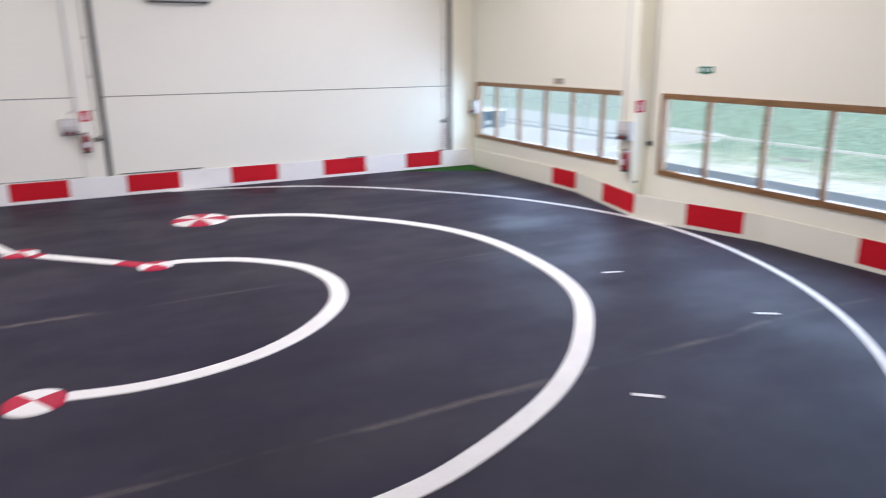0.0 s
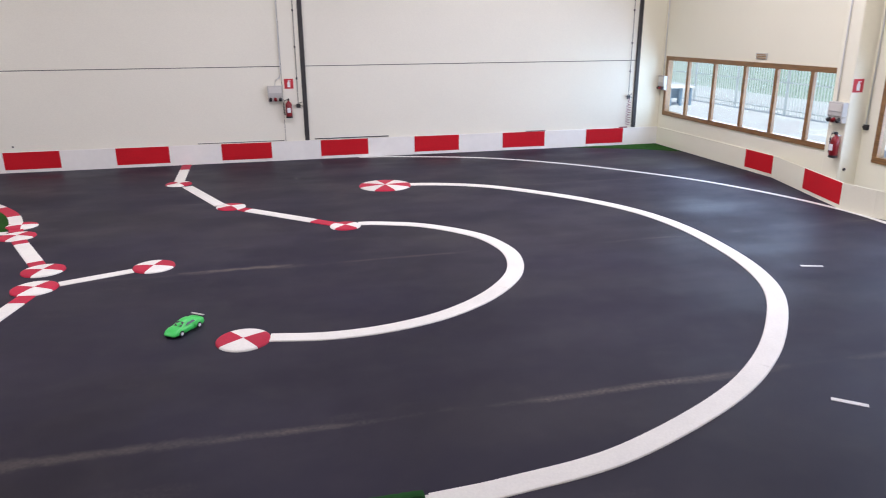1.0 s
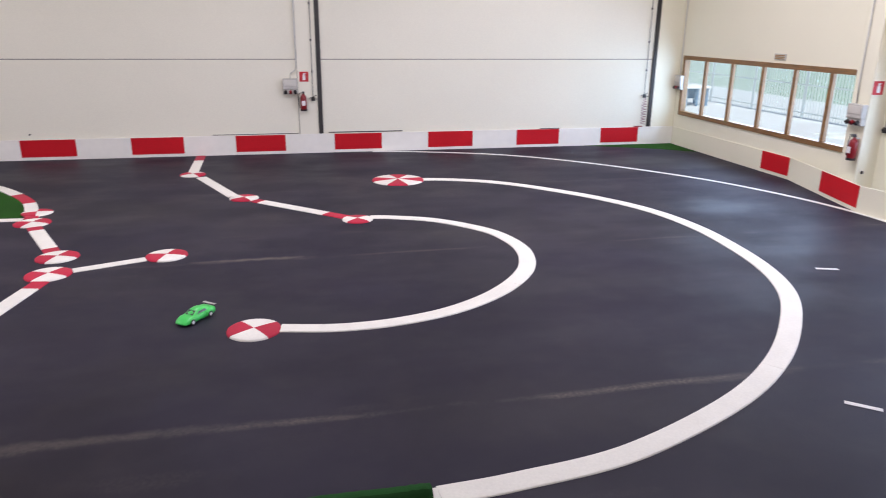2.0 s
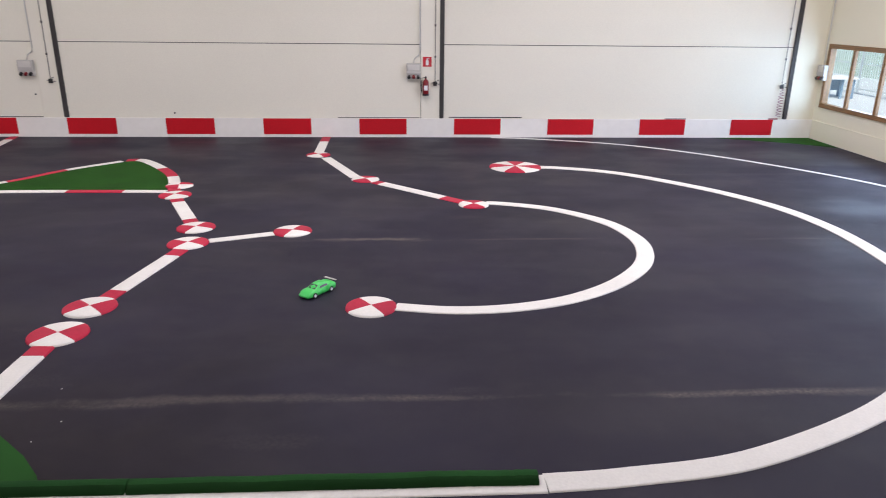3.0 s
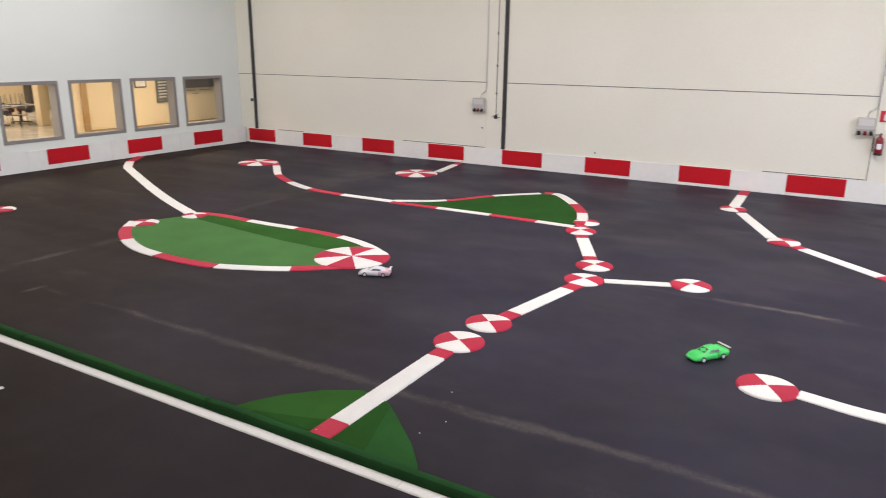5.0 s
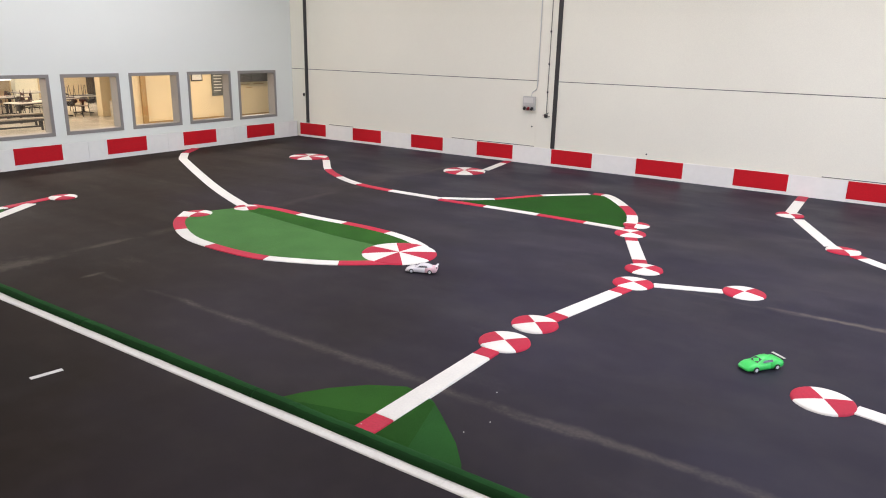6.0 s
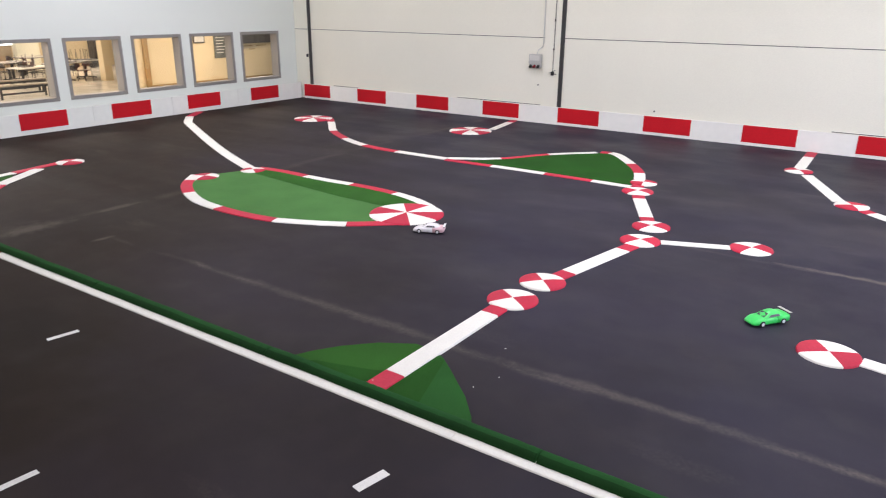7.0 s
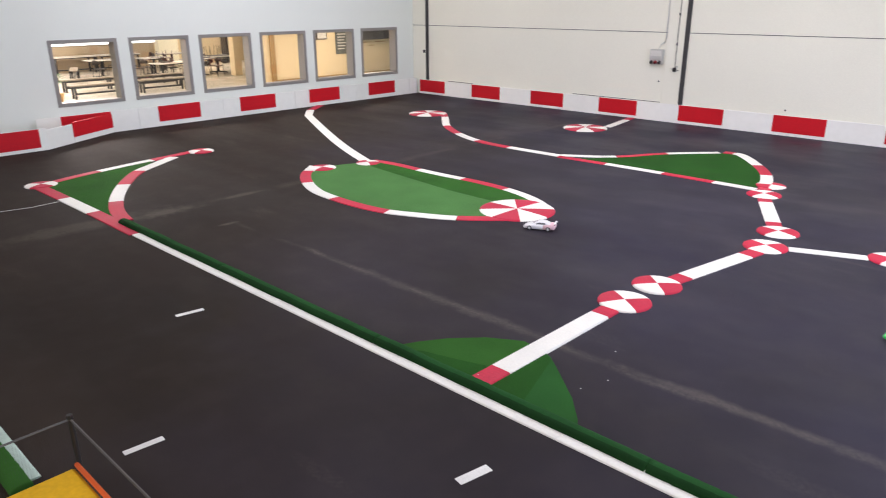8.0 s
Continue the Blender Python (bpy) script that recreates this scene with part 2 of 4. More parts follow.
ASPHALT = asphalt_material()
WALL = surface("wall_paint", (0.825, 0.80, 0.68), rough=0.8, grain=60, stain=0.30, vary=0.055, bump=0.06, spec=0.25)
WALL_SMOOTH = surface("plaster_white", (0.77, 0.80, 0.74), rough=0.75, grain=50, stain=0.4, vary=0.03, bump=0.05, spec=0.25)
CREAM = surface("cream_paint", (0.85, 0.82, 0.66), rough=0.75, grain=50, stain=0.4, vary=0.03, bump=0.05, spec=0.25)
JOINT = surface("joint_sealant", (0.10, 0.095, 0.09), rough=0.8, vary=0.3)
RUBBER = surface("dark_rubber", (0.035, 0.033, 0.032), rough=0.6, vary=0.2)
BOARD_WHITE = surface("board_white", (0.86, 0.84, 0.78), rough=0.55, grain=8, stain=0.9, vary=0.035, bump=0.03, per_object=0.02)
# the same board white, cooled to carry the bluish light of the west side
BOARD_WEST_LIT = surface("board_white_west_lit", (0.84, 0.85, 0.79), rough=0.55, grain=8, stain=0.9, vary=0.035, bump=0.03, per_object=0.02)
BOARD_RED = surface("board_red", (0.58, 0.010, 0.018), rough=0.55, spec=0.2, grain=30, stain=1.0, vary=0.10, bump=0.05, per_object=0.05)
KERB_WHITE = surface("kerb_white", (0.83, 0.81, 0.74), rough=0.6, spec=0.3, grain=45, stain=2.5, vary=0.07, bump=0.15, per_object=0.04)
KERB_RED = surface("kerb_red", (0.53, 0.026, 0.058), rough=0.6, spec=0.2, grain=45, stain=2.5, vary=0.16, bump=0.15, per_object=0.08)
KERB_MINT = surface("kerb_mint", (0.52, 0.66, 0.58), rough=0.6, grain=45, stain=2.5, vary=0.14, bump=0.15)
LINE_WHITE = surface("line_paint", (0.76, 0.75, 0.71), rough=0.6, grain=70, stain=3.0, vary=0.14, bump=0.2)
CARPET = carpet_material("carpet_green", (0.020, 0.095, 0.014))
CARPET_MID = carpet_material("carpet_mid_green", (0.032, 0.125, 0.020))
# second green of the fan's turf, with cooler light mixed into the colour
CARPET_COOL_LIT = carpet_material("carpet_cool_lit", (0.024, 0.112, 0.024))
CARPET_LIGHT = carpet_material("carpet_light_green", (0.080, 0.215, 0.060), vary=0.20)
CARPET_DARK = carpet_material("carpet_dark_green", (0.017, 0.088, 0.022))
# front flank of the rolls: its nap and its shade put into one darker green
CARPET_FLANK = carpet_material("carpet_shaded_flank", (0.010, 0.050, 0.012))
TIMBER = wood_material("brown_timber", (0.26, 0.132, 0.048))
GREY_FRAME = surface("grey_frame", (0.25, 0.235, 0.215), rough=0.5, vary=0.08)
GREY_BOX = surface("grey_plastic", (0.50, 0.485, 0.45), rough=0.5, vary=0.06)
CABLE = surface("reddish_cable", (0.36, 0.17, 0.18), rough=0.5, vary=0.15)
GREY_PIPE = surface("grey_conduit", (0.60, 0.60, 0.57), rough=0.5, vary=0.05)
BLACK = surface("black_plastic", (0.02, 0.02, 0.02), rough=0.45, vary=0.2)
EXT_RED = surface("extinguisher_red", (0.24, 0.010, 0.014), rough=0.3, vary=0.06, bump=0)
WHITE_PLASTIC = surface("white_plastic", (0.8, 0.8, 0.8), rough=0.35, vary=0.03, bump=0)
GREEN_SIGN = surface("sign_green", (0.03, 0.20, 0.11), rough=0.4, vary=0.05, bump=0)
SIGN_RED = surface("sign_red", (0.55, 0.02, 0.03), rough=0.4, vary=0.05, bump=0)
STEEL = surface("steel", (0.5, 0.5, 0.5), rough=0.35, metal=1.0, vary=0.1, bump=0)
GLASS = glass_material("window_glass", (0.97, 0.99, 0.98), 0.10)
GLASS_TEAL = glass_material("tinted_glass", (0.86, 0.95, 0.93), 0.10)
YELLOW = surface("yellow_mat", (0.74, 0.42, 0.008), rough=0.6, spec=0.2, grain=25, stain=3, vary=0.15, bump=0.2)
ORANGE = surface("orange_tube", (0.78, 0.12, 0.015), rough=0.5, spec=0.3, vary=0.08)
NET = surface("black_net", (0.03, 0.03, 0.03), rough=0.7, vary=0.2)
TUBE_GREY = surface("grey_tube", (0.09, 0.085, 0.08), rough=0.4, vary=0.15)
GLOW, _n, _l, _b = nodes_of("glow_cover")
_b.inputs["Base Color"].default_value, _b.inputs["Roughness"].default_value = (0.9, 0.9, 0.88, 1), 0.4
_b.inputs["Emission Color"].default_value, _b.inputs["Emission Strength"].default_value = (1.0, 0.97, 0.92, 1), 1.1
CAR_WHITE = surface("shell_white", (0.78, 0.76, 0.77), rough=0.25, vary=0.06, bump=0)
CAR_GREEN = surface("shell_green", (0.03, 0.66, 0.12), rough=0.3, vary=0.08, bump=0)
CAR_PINK = surface("shell_pink", (0.78, 0.52, 0.56), rough=0.3, vary=0.08, bump=0)
SMOKE = surface("smoked_window", (0.10, 0.10, 0.105), rough=0.15, vary=0.1, bump=0)
BROWN_WALL = surface("tan_wall", (0.40, 0.31, 0.20), rough=0.75, stain=0.6, vary=0.12)
YELLOW_WALL = surface("warm_yellow_wall", (0.66, 0.53, 0.33), rough=0.75, stain=0.6, vary=0.08)
TILE_FLOOR = surface("beige_tile_floor", (0.74, 0.68, 0.58), rough=0.14, grain=20, stain=1.2, vary=0.12)
DARK_WOOD = wood_material("dark_wood", (0.06, 0.045, 0.035))
TABLE_TOP = surface("pale_table_top", (0.62, 0.58, 0.52), rough=0.3, vary=0.08)
BENCH_TAN = surface("bench_tan", (0.22, 0.18, 0.135), rough=0.4, vary=0.15)
CONCRETE = surface("pale_concrete", (0.54, 0.55, 0.55), rough=0.85, grain=25, stain=0.5, vary=0.14)
GROUND_MAT = surface("outside_ground", (0.30, 0.31, 0.28), rough=0.9, grain=12, stain=0.2, vary=0.25)
GRASS = grass_material()
FENCE = surface("galvanised_fence", (0.72, 0.75, 0.75), rough=0.5, metal=0.3, vary=0.1)
LEAF = surface("leaf", (0.06, 0.12, 0.03), rough=0.6, grain=20, stain=2, vary=0.4)
ROOF = surface("ceiling_white", (0.72, 0.71, 0.68), rough=0.8, vary=0.05)
ROAD_GREY = surface("road_grey", (0.17, 0.19, 0.22), rough=0.8, grain=30, stain=0.4, vary=0.15)
BLUE_STEEL = surface("blue_steel", (0.17, 0.27, 0.38), rough=0.5, vary=0.1)
BROWN_PAINT = surface("ochre_paint", (0.34, 0.20, 0.07), rough=0.6, vary=0.1)
POSTER_DARK = surface("poster_dark", (0.10, 0.10, 0.085), rough=0.5, vary=0.3, stain=9)

# ---- building blocks ----
ORIGIN = {}


def thing(name, at, label="", category="", group="", kind=""):
    ob = new(name)
    ob.location, ob.empty_display_size = at, 0.1
    ORIGIN[ob.name] = Vector(at)
    return tagged(ob, label, category, group, kind)


def part(name, bm, material, parent=None, label="", smooth=False):
    """One mesh object; its bmesh is in world metres and is brought into its parent's frame."""
    me = bpy.data.meshes.new(name)
    off = ORIGIN[parent.name] if parent else Vector((0, 0, 0))
    bmesh.ops.translate(bm, verts=bm.verts, vec=-off)
    bmesh.ops.recalc_face_normals(bm, faces=bm.faces)
    bm.to_mesh(me)
    bm.free()
    for p in me.polygons:
        p.use_smooth = smooth
    me.materials.append(material)
    ob = new(name, me)
    if parent:
        ob.parent = parent
        ORIGIN[ob.name] = off
    else:
        ORIGIN[ob.name] = Vector((0, 0, 0))
    return tagged(ob, label)


def add_box(bm, x0, x1, y0, y1, z0, z1, bevel=0.0):
    r = bmesh.ops.create_cube(bm, size=1.0)
    vs = r["verts"]
    for v in vs:
        v.co = Vector((x0 + (v.co.x + 0.5) * (x1 - x0), y0 + (v.co.y + 0.5) * (y1 - y0), z0 + (v.co.z + 0.5) * (z1 - z0)))
    if bevel:
        es = list({e for v in vs for e in v.link_edges})
        bmesh.ops.bevel(bm, geom=es, offset=bevel, segments=2, affect="EDGES", profile=0.5)
    return bm


def box(x0, x1, y0, y1, z0, z1, bevel=0.0):
    return add_box(bmesh.new(), x0, x1, y0, y1, z0, z1, bevel)


def add_tube(bm, pts, r, sides=8, caps=True):
    """A round tube along points; r may be one radius or one for each point."""
    pts = [Vector(p) for p in pts]
    rs = r if isinstance(r, (list, tuple)) else [r] * len(pts)
    rings = []
    for i, p in enumerate(pts):
        d = (pts[min(i + 1, len(pts) - 1)] - pts[max(i - 1, 0)]).normalized()
        a = d.cross(Vector((0, 0, 1)) if abs(d.z) < 0.9 else Vector((1, 0, 0))).normalized()
        b = d.cross(a)
        rings.append([bm.verts.new(p + rs[i] * (math.cos(k * math.tau / sides) * a + math.sin(k * math.tau / sides) * b)) for k in range(sides)])
    for q, s in zip(rings, rings[1:]):
        for k in range(sides):
            bm.faces.new((q[k], q[(k + 1) % sides], s[(k + 1) % sides], s[k]))
    if caps:
        bm.faces.new(rings[0])
        bm.faces.new(rings[-1])
    return bm


def tube(pts, r, sides=8):
    return add_tube(bmesh.new(), pts, r, sides)


def spline(ctrl, step=0.12):
    """A smooth path through a few control points, as evenly spaced points in the plan."""
    c = [Vector(p) for p in ctrl]
    c = [2 * c[0] - c[1]] + c + [2 * c[-1] - c[-2]]
    raw = []
    for i in range(1, len(c) - 2):
        p0, p1, p2, p3 = c[i - 1:i + 3]
        for k in range(16):
            t = k / 16
            raw.append(0.5 * (2 * p1 + (p2 - p0) * t + (2 * p0 - 5 * p1 + 4 * p2 - p3) * t * t + (3 * p1 - p0 - 3 * p2 + p3) * t ** 3))
    raw.append(c[-2])
    cum = [0.0]
    for a, b in zip(raw, raw[1:]):
        cum.append(cum[-1] + (b - a).length)
    n = max(2, round(cum[-1] / step))
    out, j = [], 0
    for k in range(n + 1):
        s = cum[-1] * k / n
        while j < len(cum) - 2 and cum[j + 1] < s:
            j += 1
        f = (s - cum[j]) / max(cum[j + 1] - cum[j], 1e-9)
        out.append(raw[j].lerp(raw[j + 1], f))
    return out


def ribbon(pts, width, height, z=0.0, taper=0.012):
    """A flat strip with chamfered sides along plan points; width may change along it."""
    bm, rows = bmesh.new(), []
    for i, p in enumerate(pts):
        d = (pts[min(i + 1, len(pts) - 1)] - pts[max(i - 1, 0)]).normalized()
        nrm = Vector((-d.y, d.x))
        w = (width[i] if isinstance(width, list) else width) / 2
        prof = ((-w, 0), (-w + taper * 0.3, height * 0.7), (-w + taper, height), (0, height * 1.06), (w - taper, height), (w - taper * 0.3, height * 0.7), (w, 0))
        rows.append([bm.verts.new((p.x + nrm.x * a, p.y + nrm.y * a, z + h)) for a, h in prof])
    for q, s in zip(rows, rows[1:]):
        for k in range(len(q) - 1):
            bm.faces.new((q[k], q[k + 1], s[k + 1], s[k]))
    bm.faces.new(rows[0])
    bm.faces.new(rows[-1])
    return bm


def wall(name, axis, at, thick, u0, u1, z0, z1, holes, material):
    """A wall along x or y from cells round its openings (u0, u1, z0, z1), in one mesh."""
    us = sorted({u0, u1, *[h[0] for h in holes], *[h[1] for h in holes]})
    zs = sorted({z0, z1, *[h[2] for h in holes], *[h[3] for h in holes]})
    bm, grid = bmesh.new(), {}

    def solid(i, k):
        if i < 0 or k < 0 or i >= len(us) - 1 or k >= len(zs) - 1:
            return False
        u, z = (us[i] + us[i + 1]) / 2, (zs[k] + zs[k + 1]) / 2
        return not any(h[0] < u < h[1] and h[2] < z < h[3] for h in holes)

    def vert(i, k, s):
        if (i, k, s) not in grid:
            a = at + s * thick
            grid[i, k, s] = bm.verts.new((us[i], a, zs[k]) if axis == "x" else (a, us[i], zs[k]))
        return grid[i, k, s]

    for i in range(len(us) - 1):
        for k in range(len(zs) - 1):
            if not solid(i, k):
                continue
            for s in (0, 1):
                bm.faces.new((vert(i, k, s), vert(i + 1, k, s), vert(i + 1, k + 1, s), vert(i, k + 1, s)))
            for di, dk, a, b in ((-1, 0, (i, k), (i, k + 1)), (1, 0, (i + 1, k), (i + 1, k + 1)), (0, -1, (i, k), (i + 1, k)), (0, 1, (i, k + 1), (i + 1, k + 1))):
                if not solid(i + di, k + dk):
                    bm.faces.new((vert(*a, 0), vert(*b, 0), vert(*b, 1), vert(*a, 1)))
    return tagged(part(name, bm, material), kind="structure")

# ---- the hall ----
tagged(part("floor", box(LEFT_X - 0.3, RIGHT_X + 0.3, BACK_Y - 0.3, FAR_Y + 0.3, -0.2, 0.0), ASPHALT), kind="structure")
INNER_WINDOWS = [(15.83 - 1.922 * i, 17.46 - 1.922 * i, 0.71, 2.27) for i in range(6)]
OUTER_WINDOWS = [(11.42, 17.98, 0.84, 2.43), (1.2, 10.62, 0.80, 2.43)]
ROOF_HOLES = [(rx - 1.0, rx + 1.0, ry - 10.0, ry + 10.0) for rx, ry in ROOF_FILL]
north = wall("wall_north", "x", FAR_Y + 0.022, 0.3, LEFT_X - 0.3, RIGHT_X + 0.3, 0.0, TOP, [], JOINT)
wall("wall_west", "y", LEFT_X, -0.3, BACK_Y, FAR_Y, 0.0, TOP, INNER_WINDOWS, WALL_SMOOTH)
wall("wall_east", "y", RIGHT_X, 0.12, BACK_Y, FAR_Y, 0.0, TOP, OUTER_WINDOWS, CREAM)
# plain wall with an added, unseen high opening for the south fill lamp
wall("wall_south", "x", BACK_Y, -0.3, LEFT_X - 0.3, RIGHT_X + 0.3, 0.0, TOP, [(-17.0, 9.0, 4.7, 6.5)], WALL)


def ceiling():
    bm = bmesh.new()
    xs = sorted([LEFT_X - 0.3, RIGHT_X + 0.3] + [h[0] for h in ROOF_HOLES] + [h[1] for h in ROOF_HOLES])
    for i in range(len(xs) - 1):
        if i % 2 == 0:
            add_box(bm, xs[i], xs[i + 1], BACK_Y - 0.3, FAR_Y + 0.3, TOP, TOP + 0.3)
        else:
            add_box(bm, xs[i], xs[i + 1], BACK_Y - 0.3, ROOF_HOLES[0][2], TOP, TOP + 0.3)
            add_box(bm, xs[i], xs[i + 1], ROOF_HOLES[0][3], FAR_Y + 0.3, TOP, TOP + 0.3)
    tagged(part("ceiling", bm, ROOF), kind="structure")


ceiling()
# unseen opaque covers, added to keep the sun out of the roof openings
for h in ROOF_HOLES:
    tagged(part("ceiling_hole_cover", box(h[0] - 0.1, h[1] + 0.1, h[2] - 0.1, h[3] + 0.1, TOP + 0.32, TOP + 0.36), WHITE_PLASTIC), kind="structure")

# joints between the cast wall panels, and the columns between them
NORTH_BAYS = [(LEFT_X, -17.95), (-17.93, -9.07), (-8.51, 0.37), (0.92, 9.99)]
for bx0, bx1 in NORTH_BAYS:
    for z0, z1 in ((0.0, 2.308), (2.325, 4.719), (4.736, TOP)):
        part("panel", box(bx0, bx1, FAR_Y, FAR_Y + 0.02, z0, z1, 0.004), WALL, north)
for bx0, bx1 in ((-16.95, -15.85), (-11.9, -9.1), (-1.75, 0.34)):
    tagged(part("trim", box(bx0, bx1, FAR_Y - 0.008, FAR_Y - 0.001, 0.492, 0.508), JOINT), kind="structure")
tagged(part("trim", box(1.1, 3.0, FAR_Y - 0.016, FAR_Y - 0.001, 0.50, 0.522), RUBBER), kind="structure")
for cx in (-9.06, 0.38):
    tagged(part("column", box(cx, cx + 0.50, FAR_Y - 0.025, FAR_Y + 0.01, 0.0, TOP, 0.008), WALL), "white painted concrete column between wall panels", "column", kind="structure")
tagged(part("column", box(10.06, RIGHT_X, FAR_Y - 0.03, FAR_Y + 0.01, 0.0, TOP, 0.008), CREAM), "cream painted corner column", "column", kind="structure")
for sx in (-17.94, -8.52, 0.91, 10.0):
    tagged(part("trim", box(sx - 0.055, sx + 0.055, FAR_Y - 0.05, FAR_Y + 0.01, 0.49, TOP, 0.01), RUBBER), kind="structure")

# pilaster on the window side
tagged(part("column", box(10.36, RIGHT_X + 0.01, 10.95, 11.38, 0.0, TOP, 0.02), CREAM), "cream painted concrete pilaster between the windows", "column", kind="structure")


# ---- barrier boards along the walls ----
def barrier_board(x, y, yaw, length, red0, red1, label="white barrier board with a red painted panel", high=BOARD_H, paint=None, wrap=False):
    """A board of this length from its left end; the red panel from red0 to red1 along it, z up, face to -y."""
    b = thing("barrier_board", (0, 0, 0), label, "barrier board", "barrier boards along the walls")
    part("board", box(0, length - 0.004, 0.0, 0.022, 0.0, high, 0.003), paint or BOARD_WHITE, b)
    if red1 > red0:
        part("red_panel", box(red0, red1, -0.006, 0.026 if wrap else -0.0005, high - (0.34 if wrap else 0.41), high + (0.004 if wrap else -0.006), 0.0 if wrap else 0.002), BOARD_RED, b, "glossy red painted panel")
    b.matrix_world = pose(x, y, 0, 0, 0, yaw)
    return b


for i in range(12):
    x = -18.28 + BOARD_L * i
    barrier_board(x, 18.18, 0, BOARD_L if i < 11 else 2.2, 0.0, 1.21 if i < 11 else 1.12)
# window side of the canteen
for i in range(4):
    barrier_board(-18.42, 15.35 - 2.44 * i, 90, 2.44, 0.53, 1.73, high=0.53, paint=BOARD_WEST_LIT)
barrier_board(-18.42, 17.79, 90, 0.38, 0.0, 0.0, "short plain white barrier board in the corner", high=0.53, paint=BOARD_WEST_LIT)
barrier_board(-18.42, 5.59, 90, 2.44, 0.55, 1.74, high=0.53, paint=BOARD_WEST_LIT)
barrier_board(-17.275, 5.415, 120.3, 0.82, 0.0, 0.0, "short plain white barrier board set at an angle", high=0.44, paint=BOARD_WEST_LIT)
barrier_board(-17.70, 6.13, 120.3, 1.40, 0.0, 1.396, "barrier board set at an angle, painted red all along", high=0.47, paint=BOARD_WEST_LIT, wrap=True)
barrier_board(-17.26, 2.98, 90, 2.44, 1.05, 2.28, paint=BOARD_WEST_LIT)
barrier_board(-17.26, 0.54, 90, 2.44, 1.05, 2.28, paint=BOARD_WEST_LIT)
# window side to the east, bent round the pilaster
barrier_board(10.735, 18.16, -90, 4.0, 0.0, 0.0, "long plain cream-white barrier board", paint=CREAM)
barrier_board(10.735, 14.16, -90, 0.95, 0.0, 0.945, paint=CREAM)
barrier_board(10.735, 13.20, -103.8, 2.83, 1.40, 2.80, paint=CREAM)
barrier_board(10.06, 10.45, -81, 0.65, 0.0, 0.0, "short plain cream-white barrier board", paint=CREAM)
barrier_board(10.16, 9.81, -74, 1.95, 0.5, 1.6, paint=CREAM)
barrier_board(10.69, 7.93, -90, 2.44, 1.71, 2.435, paint=CREAM)
barrier_board(10.69, 5.49, -90, 2.44, 0.0, 0.4, paint=CREAM)


# ---- kerbs, discs, carpets and lines of the track ----
def kerb(ctrl, width, pieces, label, height=0.014, category="kerb", step=0.12):
    """Kerb along control points. pieces: (colour letter, length); the last one runs to the end."""
    pts = spline(ctrl, step)
    k = thing("kerb", (*pts[0], 0.0), label, category, "track kerbs")
    cum = [0.0]
    for a, b in zip(pts, pts[1:]):
        cum.append(cum[-1] + (b - a).length)

    def at(s):
        s = min(max(s, 0), cum[-1])
        j = max(i for i in range(len(cum)) if cum[i] <= s + 1e-9)
        j = min(j, len(pts) - 2)
        return pts[j].lerp(pts[j + 1], (s - cum[j]) / (cum[j + 1] - cum[j]))

    s0, total = 0.0, cum[-1]
    for i, (c, length) in enumerate(pieces):
        s1 = total if i == len(pieces) - 1 else min(s0 + length, total)
        if s1 - s0 < 0.02:
            break
        n = max(2, round((s1 - s0) / 0.12))
        seg = [at(s0 + (s1 - s0 - 0.004) * q / n) for q in range(n + 1)]
        wide = width if not isinstance(width, tuple) else [width[0] + (width[1] - width[0]) * math.sin(math.pi * (s0 + (s1 - s0) * q / n) / total) ** 2 for q in range(n + 1)]
        part("kerb_segment", ribbon(seg, wide, height), {"r": KERB_RED, "m": KERB_MINT}.get(c, KERB_WHITE), k)
        s0 = s1
    return k


def disc(x, y, radius, sectors, phase, label="", rise=0.034):
    """A flat domed marker disc in alternating white and red sectors; phase: degrees of the first white sector's start."""
    d = thing("marker_disc", (x, y, 0), label or "domed round track marker in red and white quarters", "track marker", "track markers")
    for q in range(sectors):
        a0, a1 = radians(phase + 360 * q / sectors), radians(phase + 360 * (q + 1) / sectors)
        bm, steps = bmesh.new(), max(4, 32 // sectors)
        rings = []
        for f in (1.0, 0.985, 0.93, 0.7, 0.4):
            h = {1.0: 0.0, 0.985: 0.016}.get(f, 0.02 + (rise - 0.02) * (1 - f * f))
            rings.append([bm.verts.new((x + radius * f * math.cos(a0 + (a1 - a0) * k / steps), y + radius * f * math.sin(a0 + (a1 - a0) * k / steps), h)) for k in range(steps + 1)])
        for p, r in zip(rings, rings[1:]):
            for k in range(steps):
                bm.faces.new((p[k], p[k + 1], r[k + 1], r[k]))
        tip = bm.verts.new((x, y, rise))
        for k in range(steps):
            bm.faces.new((rings[-1][k], rings[-1][k + 1], tip))
        part("sector", bm, KERB_WHITE if q % 2 == 0 else KERB_RED, d, smooth=True)
    return d


def carpet(name, outline, z, material, label, category="artificial turf", parent=None):
    """A piece of carpet of 8 mm from its outline, with a soft edge."""
    bm = bmesh.new()
    vs = [bm.verts.new((p[0], p[1], z)) for p in outline]
    f = bm.faces.new(vs)
    r = bmesh.ops.extrude_face_region(bm, geom=[f])
    top = [v for v in r["geom"] if isinstance(v, bmesh.types.BMVert)]
    for v in top:
        v.co.z += 0.008
    bmesh.ops.triangulate(bm, faces=[q for q in bm.faces if len(q.verts) > 4])
    ob = part(name, bm, material, parent)
    return tagged(ob, label, "" if parent else category)


